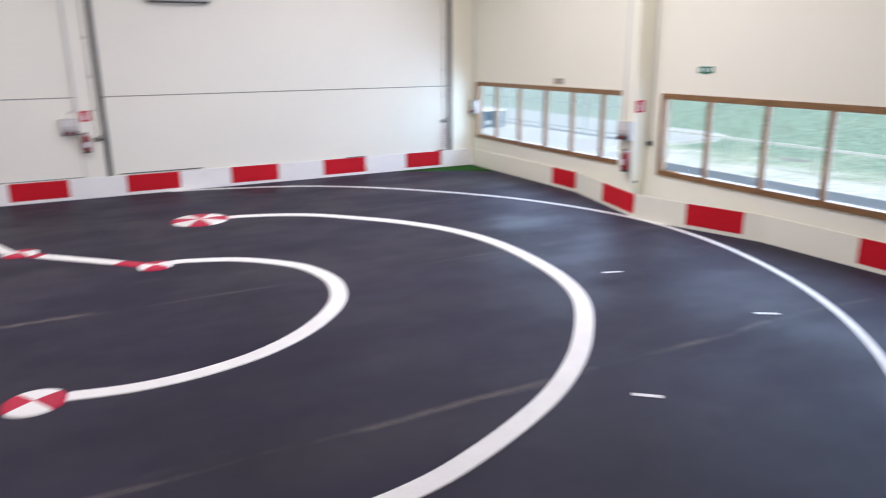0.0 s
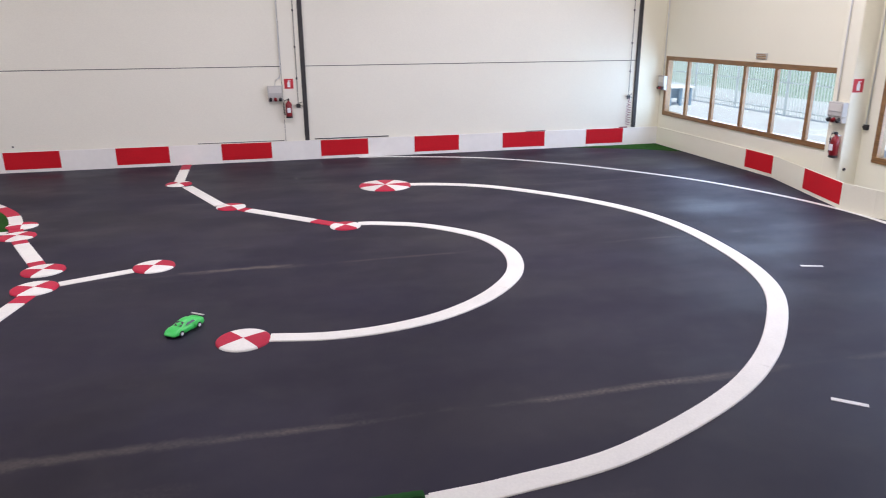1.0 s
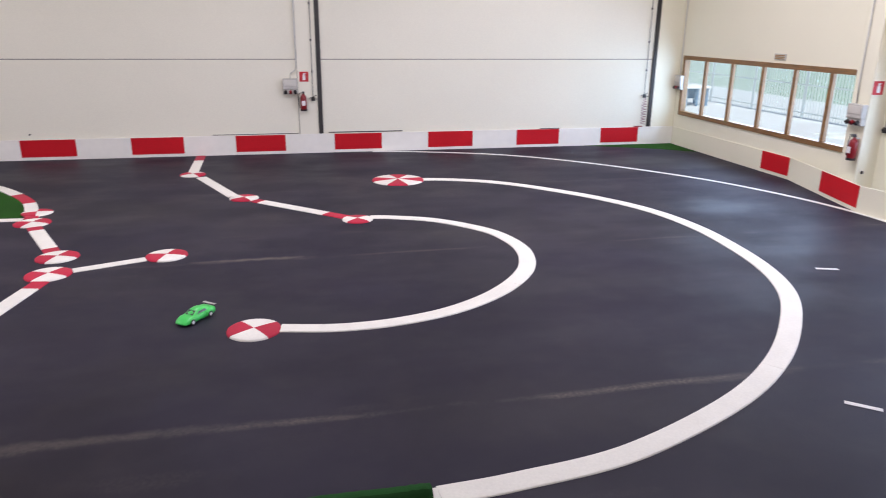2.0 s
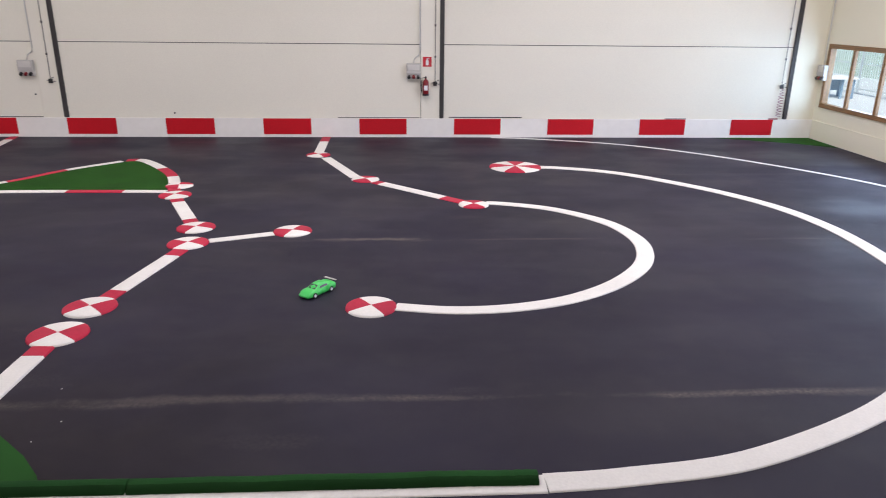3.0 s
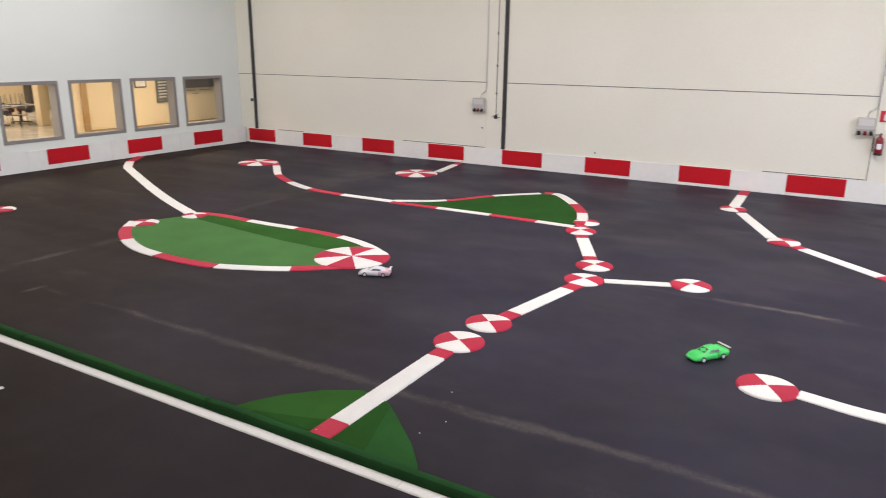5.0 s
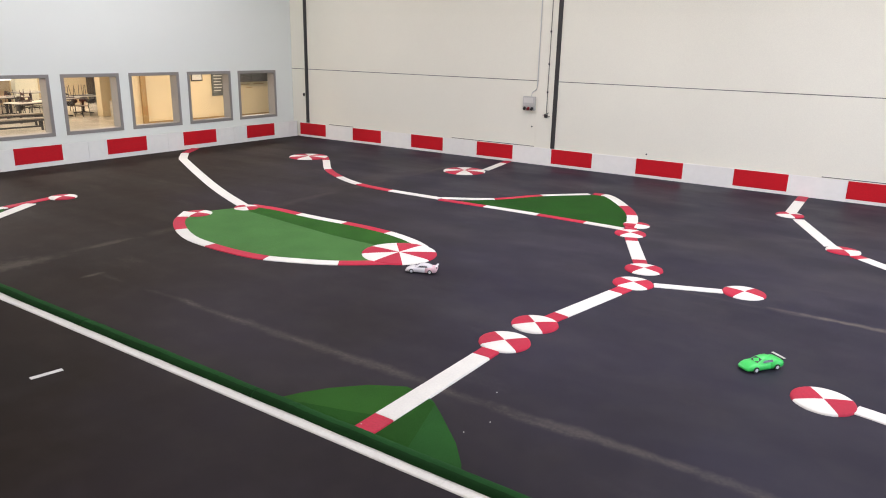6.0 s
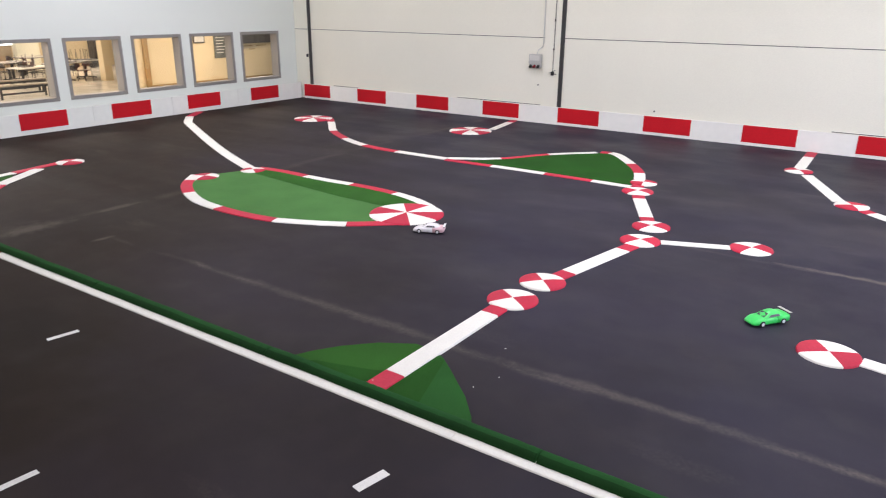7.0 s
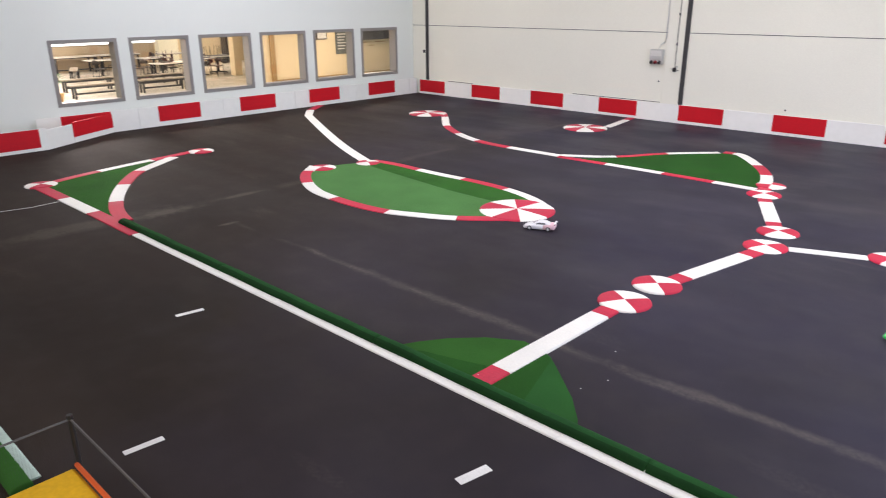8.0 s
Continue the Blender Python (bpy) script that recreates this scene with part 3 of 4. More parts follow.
# the wide curve and its long straight
OUTER = [(2.45, 14.60), (3.4, 14.42), (4.42, 13.91), (5.42, 12.89), (6.02, 12.05), (6.43, 11.15), (6.61, 10.2), (6.605, 9.2), (6.44, 8.06), (6.09, 7.115), (5.49, 6.28), (4.75, 5.515), (3.865, 4.89), (2.6, 4.335), (1.6, 4.16), (0.98, 4.11)]
kerb(OUTER, (0.212, 0.24), [("w", 4.0), ("w", 4.0), ("w", 4.0), ("w", 9)], "long curved white painted kerb on asphalt")
kerb([(0.98, 4.10), (-3.0, 4.075), (-6.5, 4.075), (-9.85, 4.07)], 0.20, [("w", 3.6), ("w", 3.6), ("w", 9)], "long straight white kerb beside green turf roll")
kerb([(-9.87, 4.05), (-11.8, 4.06), (-13.75, 4.05)], 0.22, [("r", 1.55), ("w", 1.2), ("r", 9)], "straight red and white kerb")
kerb([(-5.0, 1.12), (-8.0, 1.12), (-12.0, 1.12)], 0.09, [("m", 3.5), ("m", 9)], "straight pale mint kerb beside green turf")


def turf_roll(x0, x1, y, label, turf=None):
    """A rolled strip of turf laid in lengths end to end."""
    roll = thing("turf_roll", (x0, y, 0), label, "turf roll", "turf rolls along the kerbs")
    total = abs(x1 - x0)
    count = max(2, round(total / 2.6))
    for q in range(count):
        a, b = x0 + (x1 - x0) * q / count, x0 + (x1 - x0) * (q + 1) / count
        b += 0.012 if q < count - 1 else 0
        bm, rows = bmesh.new(), []
        n = int(abs(b - a) / 0.035)
        for i in range(n + 1):
            x = a + (b - a) * i / n
            wob, hh = 0.010 * noise.noise((x * 1.3, 0, 3)) + 0.004 * noise.noise((x * 26, 1, 3)), 0.072 + 0.010 * noise.noise((x * 2.1, 5, 0)) + 0.005 * noise.noise((x * 9, 2, 0)) + 0.006 * noise.noise((x * 31, 7, 0))
            rows.append([bm.verts.new((x, y + wob + 0.075 * math.cos(w), hh * max(math.sin(w), 0) ** 0.7)) for w in [math.pi * k / 8 for k in range(9)]])
        for p, r in zip(rows, rows[1:]):
            for k in range(8):
                f = bm.faces.new((p[k], p[k + 1], r[k + 1], r[k]))
                # front faces take the shaded flank colour
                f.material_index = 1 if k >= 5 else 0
        bm.faces.new(rows[0])
        bm.faces.new(rows[-1])
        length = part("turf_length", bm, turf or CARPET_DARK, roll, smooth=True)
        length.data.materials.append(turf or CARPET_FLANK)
    return roll


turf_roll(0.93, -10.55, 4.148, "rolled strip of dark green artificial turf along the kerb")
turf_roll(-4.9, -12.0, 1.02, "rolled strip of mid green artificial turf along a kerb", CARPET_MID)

# the inner hook and the chain of kerbs up to the far wall
kerb([(-0.12, 7.25), (0.5, 7.14), (1.17, 7.18), (1.89, 7.41), (2.57, 7.88), (3.11, 8.54), (3.36, 9.25), (3.35, 9.90), (3.11, 10.56), (2.44, 11.27), (1.68, 11.61), (1.38, 11.66)], (0.20, 0.24),
     [("w", 3.2), ("w", 3.2), ("w", 9)], "hook-shaped white painted kerb on asphalt")
kerb([(1.02, 11.70), (0.82, 11.88), (-0.38, 13.02), (-0.60, 13.22)], 0.22, [("r", 0.5), ("w", 1.55), ("r", 9)], "straight white kerb with red ends")
kerb([(-1.0, 13.62), (-1.78, 15.52)], 0.22, [("w", 9)], "straight white kerb between two marker discs")
kerb([(-2.01, 16.05), (-2.04, 17.4), (-2.05, 18.15)], 0.22, [("w", 1.45), ("r", 9)], "short white kerb with a red end at the wall")

# the long line of kerbs and discs in the middle
kerb([(-3.98, 11.98), (-3.30, 10.52)], 0.22, [("r", 0.22), ("w", 1.15), ("r", 9)], "white kerb with red ends between marker discs")
kerb([(-2.82, 9.66), (-1.96, 9.99)], 0.17, [("w", 9)], "short white kerb between two marker discs")
kerb([(-3.10, 9.27), (-3.44, 7.55)], 0.22, [("r", 0.25), ("w", 1.25), ("r", 9)], "white kerb with red ends between marker discs")
kerb([(-3.555, 6.34), (-3.59, 4.22)], 0.225, [("r", 0.2), ("w", 1.62), ("r", 9)], "white kerb with red ends on green turf", height=0.024)

# the turf triangle at the far side
kerb([(-14.28, 15.16), (-13.72, 14.62), (-12.74, 13.66), (-11.68, 13.0), (-10.72, 12.64), (-9.7, 12.55), (-8.45, 12.56)], 0.20,
     [("r", 0.6), ("w", 1.5), ("r", 1.15), ("w", 1.05), ("r", 1.05), ("w", 9)], "winding red and white kerb")
kerb([(-8.45, 12.62), (-7.52, 13.27), (-6.90, 14.25), (-6.08, 15.14)], 0.17, [("w", 1.15), ("r", 1.2), ("w", 1.2), ("r", 9)], "red and white kerb along a turf triangle")
kerb([(-6.02, 15.26), (-5.65, 15.22), (-5.02, 14.45), (-4.58, 13.72), (-4.28, 12.85), (-4.20, 12.55)], 0.22, [("r", 0.22), ("w", 1.2), ("r", 0.85), ("w", 0.6), ("r", 9)], "bent red and white kerb")
kerb([(-8.40, 12.47), (-7.25, 12.53), (-6.07, 12.55), (-5.08, 12.54), (-4.32, 12.52)], 0.17, [("r", 1.1), ("w", 1.22), ("r", 1.0), ("w", 9)], "straight red and white kerb")
carpet("turf_triangle", [(-8.0, 12.57), (-4.35, 12.57), (-4.62, 13.7), (-5.05, 14.45), (-5.7, 15.18), (-6.05, 15.1), (-6.9, 14.2), (-7.5, 13.22)], 0.0, CARPET, "triangular piece of dark green artificial turf")
kerb([(-9.58, 16.38), (-9.72, 17.3), (-9.86, 18.14)], 0.20, [("w", 1.35), ("r", 9)], "short white kerb with a red end at the wall")

# the bean-shaped turf island
kerb([(-11.52, 8.42), (-11.04, 7.86), (-10.45, 7.48), (-9.88, 7.25), (-9.35, 7.17), (-8.73, 7.15), (-8.1, 7.22), (-7.56, 7.43), (-7.08, 7.67), (-6.70, 7.97), (-6.42, 8.22)], 0.21,
     [("w", 0.45), ("r", 0.95), ("w", 1.25), ("r", 1.25), ("w", 1.15), ("r", 9)], "curved red and white kerb round the turf island")
kerb([(-6.28, 9.0), (-6.52, 9.22), (-6.95, 9.43), (-7.47, 9.57), (-8.07, 9.63), (-8.5, 9.63), (-9.05, 9.6), (-9.65, 9.6), (-10.4, 9.63), (-11.02, 9.56)], 0.19,
     [("w", 1.42), ("r", 1.05), ("w", 1.15), ("r", 9)], "curved red and white kerb round the turf island")
ISLAND = [(-11.35, 8.5), (-11.0, 7.9), (-10.42, 7.52), (-9.86, 7.29), (-9.34, 7.21), (-8.73, 7.19), (-8.12, 7.26), (-7.58, 7.47), (-7.1, 7.71), (-6.74, 8.0), (-6.45, 8.3),
          (-6.4, 9.0), (-6.95, 9.39), (-7.47, 9.53), (-8.5, 9.59), (-9.65, 9.56), (-10.4, 9.59), (-10.95, 9.5)]
island = thing("turf_island", (-8.6, 8.4, 0), "bean-shaped island of light and dark green artificial turf", "artificial turf")
carpet("turf_sheet", ISLAND, 0.0, CARPET_LIGHT, "light green turf sheet", parent=island)
carpet("turf_strip", [(-10.9, 9.2), (-9.4, 9.0), (-8.2, 8.85), (-7.1, 8.82), (-6.9, 9.36), (-7.5, 9.5), (-8.5, 9.56), (-9.6, 9.53), (-10.4, 9.55), (-10.85, 9.46)], 0.002, CARPET_MID, "dark green turf strip", parent=island)
kerb([(-11.15, 9.44), (-12.3, 9.93), (-13.5, 10.50), (-15.0, 11.27), (-16.7, 12.17), (-17.05, 12.38), (-17.78, 12.98)], 0.23, [("w", 3.6), ("w", 9)], "long bent white kerb up to the wall")
kerb([(-17.80, 13.0), (-18.36, 13.78)], 0.23, [("r", 9)], "short red kerb end piece at the wall")

# turf fan at the straight, and the turf corner by the pit side
fan = thing("turf_fan", (-3.55, 4.3, 0), "half-round piece of green artificial turf under the kerb end", "artificial turf")
carpet("turf_sheet", [(-4.64, 4.17), (-4.52, 4.42), (-4.36, 4.66), (-4.1, 4.93), (-3.78, 5.12), (-3.56, 5.10), (-3.56, 4.17)], 0.0, CARPET_MID, "mid green turf sheet", parent=fan)
carpet("turf_sheet", [(-3.555, 4.17), (-3.555, 5.10), (-3.40, 5.03), (-3.24, 4.90), (-2.85, 4.56), (-2.64, 4.32), (-2.55, 4.17)], 0.0, CARPET_COOL_LIT, "green turf sheet tinted for cooler light", parent=fan)
carpet("turf_strip", [(-3.50, 4.18), (-3.47, 5.04), (-3.36, 4.99), (-3.10, 4.18)], 0.002, CARPET, "dark green turf strip beside the kerb", parent=fan)
carpet("turf_strip", [(-4.50, 4.18), (-3.66, 4.18), (-3.66, 4.52), (-3.95, 4.42), (-4.36, 4.30)], 0.002, CARPET, "dark green turf strip", parent=fan)
kerb([(-13.88, 4.08), (-14.12, 4.8), (-14.32, 5.65), (-14.52, 6.7), (-14.66, 7.45)], 0.19, [("r", 1.25), ("w", 1.2), ("r", 9)], "red and white kerb along a turf corner")
kerb([(-14.42, 6.90), (-14.05, 6.35), (-13.66, 5.80), (-13.02, 5.28), (-12.25, 4.80), (-11.56, 4.47), (-11.05, 4.30), (-10.6, 4.21)], 0.23, [("w", 1.3), ("r", 1.1), ("w", 1.2), ("r", 9)], "curved red and white kerb along a turf corner")
carpet("turf_corner", [(-13.85, 4.14), (-10.6, 4.16), (-11.56, 4.40), (-12.25, 4.74), (-13.02, 5.2), (-13.66, 5.72), (-14.0, 6.2), (-14.4, 6.4), (-14.28, 5.6), (-14.08, 4.8)], 0.0, CARPET_MID, "curved triangular piece of dark green artificial turf")
carpet("turf_hall_corner", [(8.1, 18.15), (8.9, 17.82), (9.9, 17.35), (10.70, 16.75), (10.70, 18.15)], 0.0, CARPET, "triangular piece of green artificial turf in the hall corner")

# marker discs
QUARTERS = [(-0.40, 7.25, 0.29, 32), (-3.18, 10.30, 0.285, 72), (-3.085, 9.55, 0.285, 62), (-1.70, 10.10, 0.285, 72), (-3.51, 7.32, 0.285, 45), (-3.545, 6.64, 0.295, 54),
            (-1.99, 15.84, 0.27, 30), (-0.80, 13.44, 0.27, 117), (1.15, 11.56, 0.26, -48), (-4.09, 12.26, 0.28, 70), (-4.22, 12.95, 0.25, 100), (-11.25, 8.42, 0.27, 20), (-10.93, 9.33, 0.24, 60),
            (-14.55, 7.62, 0.27, 30), (-13.9, 4.12, 0.27, 28)]
for x, y, r, ph in QUARTERS:
    disc(x, y, r, 4, ph)
disc(2.31, 14.56, 0.55, 8, 13, "large domed round track marker in red and white sectors")
disc(-6.60, 8.68, 0.60, 8, 42, "large domed round track marker in red and white sectors")
disc(-9.92, 15.86, 0.56, 8, 10, "large domed round track marker in red and white sectors")
disc(-14.66, 14.88, 0.55, 8, 10, "large domed round track marker in red and white sectors")

# painted lines
line_pts = spline([(2.2, 18.14), (3.3, 17.95), (5.40, 17.15), (7.18, 15.72), (8.74, 13.79), (9.52, 12.29), (9.97, 10.9), (10.11, 9.6), (9.85, 7.8), (9.03, 5.75), (7.7, 3.96), (5.6, 2.2)], 0.2)
tagged(part("painted_line", ribbon(line_pts, 0.115, 0.004, taper=0.006), LINE_WHITE), "thin curved white painted line along the wall side", "painted line")
for x, y, yaw, half in ((-6.80, 3.235, 80, 0.03), (-4.83, 1.82, 85, 0.03), (-2.80, 3.25, 78, 0.04), (7.27, 7.84, -18, 0.028), (4.91, 4.57, -40, 0.028), (7.82, 5.53, -32, 0.028)):
    dm = part("lane_dash", box(-0.15 + (half - 0.028), 0.15 - (half - 0.028), -half, half, 0.0, 0.004, 0.001), LINE_WHITE)
    dm.matrix_world = pose(x, y, 0, 0, 0, yaw)
    tagged(dm, "short white dash marked on the asphalt", "lane mark", "lane dashes")

# ---- windows ----
def outer_window(name, y0, y1, z0, z1, mullions):
    """A band of timber-framed panes in the east wall, the outer frame proud of the wall."""
    w = thing(name, (RIGHT_X, y0, z0), "wide brown timber window band with clear panes", "window", kind="structure")
    xa, xb, t = RIGHT_X - 0.03, RIGHT_X + 0.13, 0.11
    part("window_frame", box(xa, xb, y0, y1, z1 - t, z1, 0.006), TIMBER, w)
    part("window_frame", box(xa, xb, y0, y1, z0, z0 + t, 0.006), TIMBER, w)
    for ya, yb in ((y0, y0 + t), (y1 - t, y1)):
        part("window_frame", box(xa, xb, ya, yb, z0 + t, z1 - t, 0.006), TIMBER, w)
    for m in mullions:
        part("mullion", box(xa + 0.01, RIGHT_X + 0.055, m - 0.05, m + 0.05, z0 + t, z1 - t, 0.005), TIMBER, w)
    edges = [y0 + t, *mullions, y1 - t]
    for a, b in zip(edges, edges[1:]):
        p = part("pane", box(RIGHT_X + 0.04, RIGHT_X + 0.046, a, b, z0 + t, z1 - t), GLASS_TEAL, w)
        p.visible_shadow = False
    return w


outer_window("window_1", 11.42, 17.98, 0.84, 2.43, [12.42, 13.50, 14.57, 15.75, 16.90])
outer_window("window_2", 1.2, 10.62, 0.80, 2.43, [2.2, 3.4, 4.6, 5.75, 6.98, 8.16, 9.41])


def inner_window(i, y0, y1, z0, z1):
    """A deep square opening to the canteen with a grey metal lining and one pane."""
    w = thing("window_%d" % (3 + i), (LEFT_X, y0, z0), "square inner window with a grey metal frame", "window", "inner windows to the canteen", "structure")
    xa, xb, t = LEFT_X + 0.012, LEFT_X - 0.31, 0.09
    part("window_frame", box(xb, xa, y0, y1, z1 - t, z1, 0.004), GREY_FRAME, w)
    part("window_frame", box(xb, xa, y0, y1, z0, z0 + t, 0.004), GREY_FRAME, w)
    part("window_frame", box(xb, xa, y0, y0 + t, z0 + t, z1 - t, 0.004), GREY_FRAME, w)
    part("window_frame", box(xb, xa, y1 - t, y1, z0 + t, z1 - t, 0.004), GREY_FRAME, w)
    p = part("pane", box(LEFT_X - 0.28, LEFT_X - 0.274, y0 + t, y1 - t, z0 + t, z1 - t), GLASS, w)
    p.visible_shadow = False


for i, (y0, y1, z0, z1) in enumerate(INNER_WINDOWS):
    inner_window(i, y0, y1, z0, z1)

# ---- outside the east windows ----
tagged(part("ground", box(-600, 600, -600, 600, -0.40, -0.22), GROUND_MAT), kind="structure")
tagged(part("road", box(RIGHT_X + 0.31, 16.4, -40, 60, -0.21, -0.08, 0.01), ROAD_GREY), kind="structure")
tagged(part("pavement", box(16.42, 24.0, 19.5, 60, -0.21, -0.04, 0.02), CONCRETE), kind="structure")
tagged(part("pavement_2", box(12.2, 16.40, 16.4, 60, -0.15, -0.035, 0.02), CONCRETE), kind="structure")


def bank():
    """A grassy bank that climbs away from the road, with an uneven face."""
    bm, rows = bmesh.new(), []
    for i in range(31):
        x = 16.42 + i * 2.4
        row = []
        for k in range(61):
            y = -60 + k * 3.0
            if y > 19.5 and x < 24.0:
                z = -0.22
            else:
                z = -0.12 + max(0, x - 22) * 0.30 + 0.5 * noise.noise((x * 0.12, y * 0.12, 0)) * min(1, max(0, x - 17) / 8)
            row.append(bm.verts.new((x, y, z)))
        rows.append(row)
    for p, q in zip(rows, rows[1:]):
        for k in range(60):
            bm.faces.new((p[k], p[k + 1], q[k + 1], q[k]))
    tagged(part("ground_bank", bm, GRASS, smooth=True), kind="structure")


bank()


def guard_rail():
    g = thing("guard_rail", (18.4, -20, 0), "low white-painted guard rail beside the road", "guard rail")
    part("rail", box(18.40, 18.44, -30, 19.3, 0.56, 0.64, 0.01), BOARD_WHITE, g)
    for k in range(17):
        part("post", box(18.45, 18.49, -29.5 + 3 * k, -29.46 + 3 * k, -0.3, 0.62, 0.005), GREY_PIPE, g)


guard_rail()


def slat_fence():
    f = thing("slat_fence", (18.8, 20, 0), "tall galvanised fence of thin upright slats", "fence")
    for k in range(9):
        part("post", box(18.82, 18.90, 20.0 + 3 * k, 20.08 + 3 * k, -0.04, 2.3, 0.005), FENCE, f)
    for z in (0.15, 1.15, 2.15):
        part("rail", box(18.79, 18.82, 20.0, 44.1, z, z + 0.05, 0.004), FENCE, f)
    slat = part("slat", box(18.76, 18.785, 20.0, 20.03, 0.0, 2.25), FENCE, f)
    for k in range(1, 160):
        s = slat.copy()
        scene.collection.objects.link(s)
        s.location.y = 0.15 * k


slat_fence()


def outdoor_table():
    s = thing("outdoor_table", (17.2, 27.7, 0), "low pale-topped outdoor table with blue steel legs", "table")
    for x in (16.5, 17.0, 17.45):
        for y in (27.2, 28.1):
            part("leg", box(x, x + 0.09, y, y + 0.09, -0.04, 0.70, 0.01), BLUE_STEEL, s)
    part("side_panel", box(16.6, 17.5, 28.12, 28.16, 0.20, 0.62, 0.005), BLUE_STEEL, s)
    part("tabletop", box(16.42, 17.6, 27.1, 28.3, 0.701, 0.78, 0.02), WHITE_PLASTIC, s)


outdoor_table()

# ---- the canteen behind the west wall ----
tagged(part("floor_canteen", box(-36.0, LEFT_X - 0.31, -2.0, 30.0, -0.2, 0.0), TILE_FLOOR), kind="structure")
tagged(part("ceiling_canteen", box(-36.0, LEFT_X - 0.31, -2.0, 30.0, 3.0, 3.2), ROOF), kind="structure")
wall("wall_canteen_west", "y", -36.0, -0.2, -2.0, 16.9, 0.0, 3.0, [], BROWN_WALL)
wall("wall_canteen_west_2", "y", -36.0, -0.2, 16.9, 30.0, 0.0, 3.0, [], YELLOW_WALL)
wall("wall_canteen_north", "x", 30.0, 0.2, -36.0, LEFT_X - 0.31, 0.0, 3.0, [], YELLOW_WALL)
wall("wall_canteen_south", "x", -2.0, -0.2, -36.0, LEFT_X - 0.31, 0.0, 3.0, [], YELLOW_WALL)
wall("wall_canteen_inner", "y", -25.0, -0.2, 16.0, 30.0, 0.0, 3.0, [], YELLOW_WALL)
tagged(part("column", box(-24.995, -24.90, 16.45, 16.66, 0.0, 3.0, 0.01), BROWN_PAINT), "ochre brown painted canteen column", "column", kind="structure")
tagged(part("trim", box(-24.99, -24.97, 16.67, 30.0, 0.0, 0.10), BROWN_PAINT), kind="structure")
for y0 in (22.1, 23.9):
    d = thing("door_1" if y0 < 23 else "door_2", (-35.9, y0, 0), "dark brown canteen door", "door", kind="structure")
    part("leaf", box(-35.99, -35.93, y0, y0 + 0.95, 0.0, 2.1, 0.01), DARK_WOOD, d)
    part("door_handle", box(-35.92, -35.88, y0 + 0.8, y0 + 0.9, 1.0, 1.03, 0.005), STEEL, d)
# glowing band added for a bright strip of unknown source
strip = thing("strip_light", (-35.9, 14.4, 1.2), "long glowing white band along the canteen wall", "light")
part("housing", box(-35.99, -35.94, 11.3, 17.35, 1.17, 1.31, 0.01), WHITE_PLASTIC, strip)
for y0 in (11.35, 13.35, 15.35):
    part("glow_panel", box(-35.935, -35.90, y0, y0 + 1.94, 1.19, 1.29, 0.012), GLOW, strip, "glowing white cover")
tagged(part("column", box(-29.1, -28.72, 17.06, 17.42, 0.0, 3.0, 0.01), YELLOW_WALL), "warm cream canteen column", "column", kind="structure")
tagged(part("column", box(-35.99, -35.6, 16.95, 18.0, 0.0, 3.0, 0.01), CREAM), "wide cream canteen column at the far wall", "column", kind="structure")
cabinet = thing("tall_cabinet", (-35.7, 20.7, 0), "tall dark wooden cabinet against the canteen wall", "cabinet")
part("body", box(-35.98, -35.45, 20.62, 21.28, 0.45, 2.0, 0.01), DARK_WOOD, cabinet)
part("plinth", box(-35.98, -35.5, 20.66, 21.24, 0.0, 0.449), BLACK, cabinet)
for y0 in (20.63, 20.96):
    part("cabinet_door", box(-35.447, -35.43, y0, y0 + 0.31, 0.48, 1.97, 0.005), DARK_WOOD, cabinet)
poster = thing("notice_board", (-24.97, 19.9, 1.4), "tall dark framed notice board with pale bars", "notice board")
part("board", box(-24.97, -24.94, 19.75, 20.45, 0.95, 1.95, 0.01), POSTER_DARK, poster)
for k in range(6):
    part("text_bar", box(-24.938, -24.934, 19.85, 20.30 - 0.05 * (k % 3), 1.75 - 0.12 * k, 1.79 - 0.12 * k), TABLE_TOP, poster)
pic = thing("framed_picture", (-24.97, 18.9, 1.75), "small framed picture on the canteen wall", "picture")
part("frame", box(-24.97, -24.94, 18.75, 19.30, 1.58, 1.98, 0.008), DARK_WOOD, pic)
part("print", box(-24.938, -24.934, 18.80, 19.25, 1.63, 1.93), TABLE_TOP, pic)
shelf = thing("wall_shelf", (-24.97, 22.0, 1.6), "dark wall cupboard with doors on the canteen wall", "cupboard")
for k in range(4):
    part("cupboard_door", box(-24.62, -24.60, 20.95 + 0.66 * k, 21.58 + 0.66 * k, 1.52, 2.25, 0.008), DARK_WOOD, shelf)
part("body", box(-24.97, -24.625, 20.9, 23.6, 1.5, 2.28, 0.01), DARK_WOOD, shelf)
for y, z, w in ((21.3, 1.36, 0.5), (22.0, 1.36, 0.6), (21.6, 1.22, 0.35)):
    tagged(part("wall_lettering", box(-24.972, -24.966, y, y + w, z, z + 0.035), BROWN_PAINT), "faded brown bar of wall lettering", "lettering")


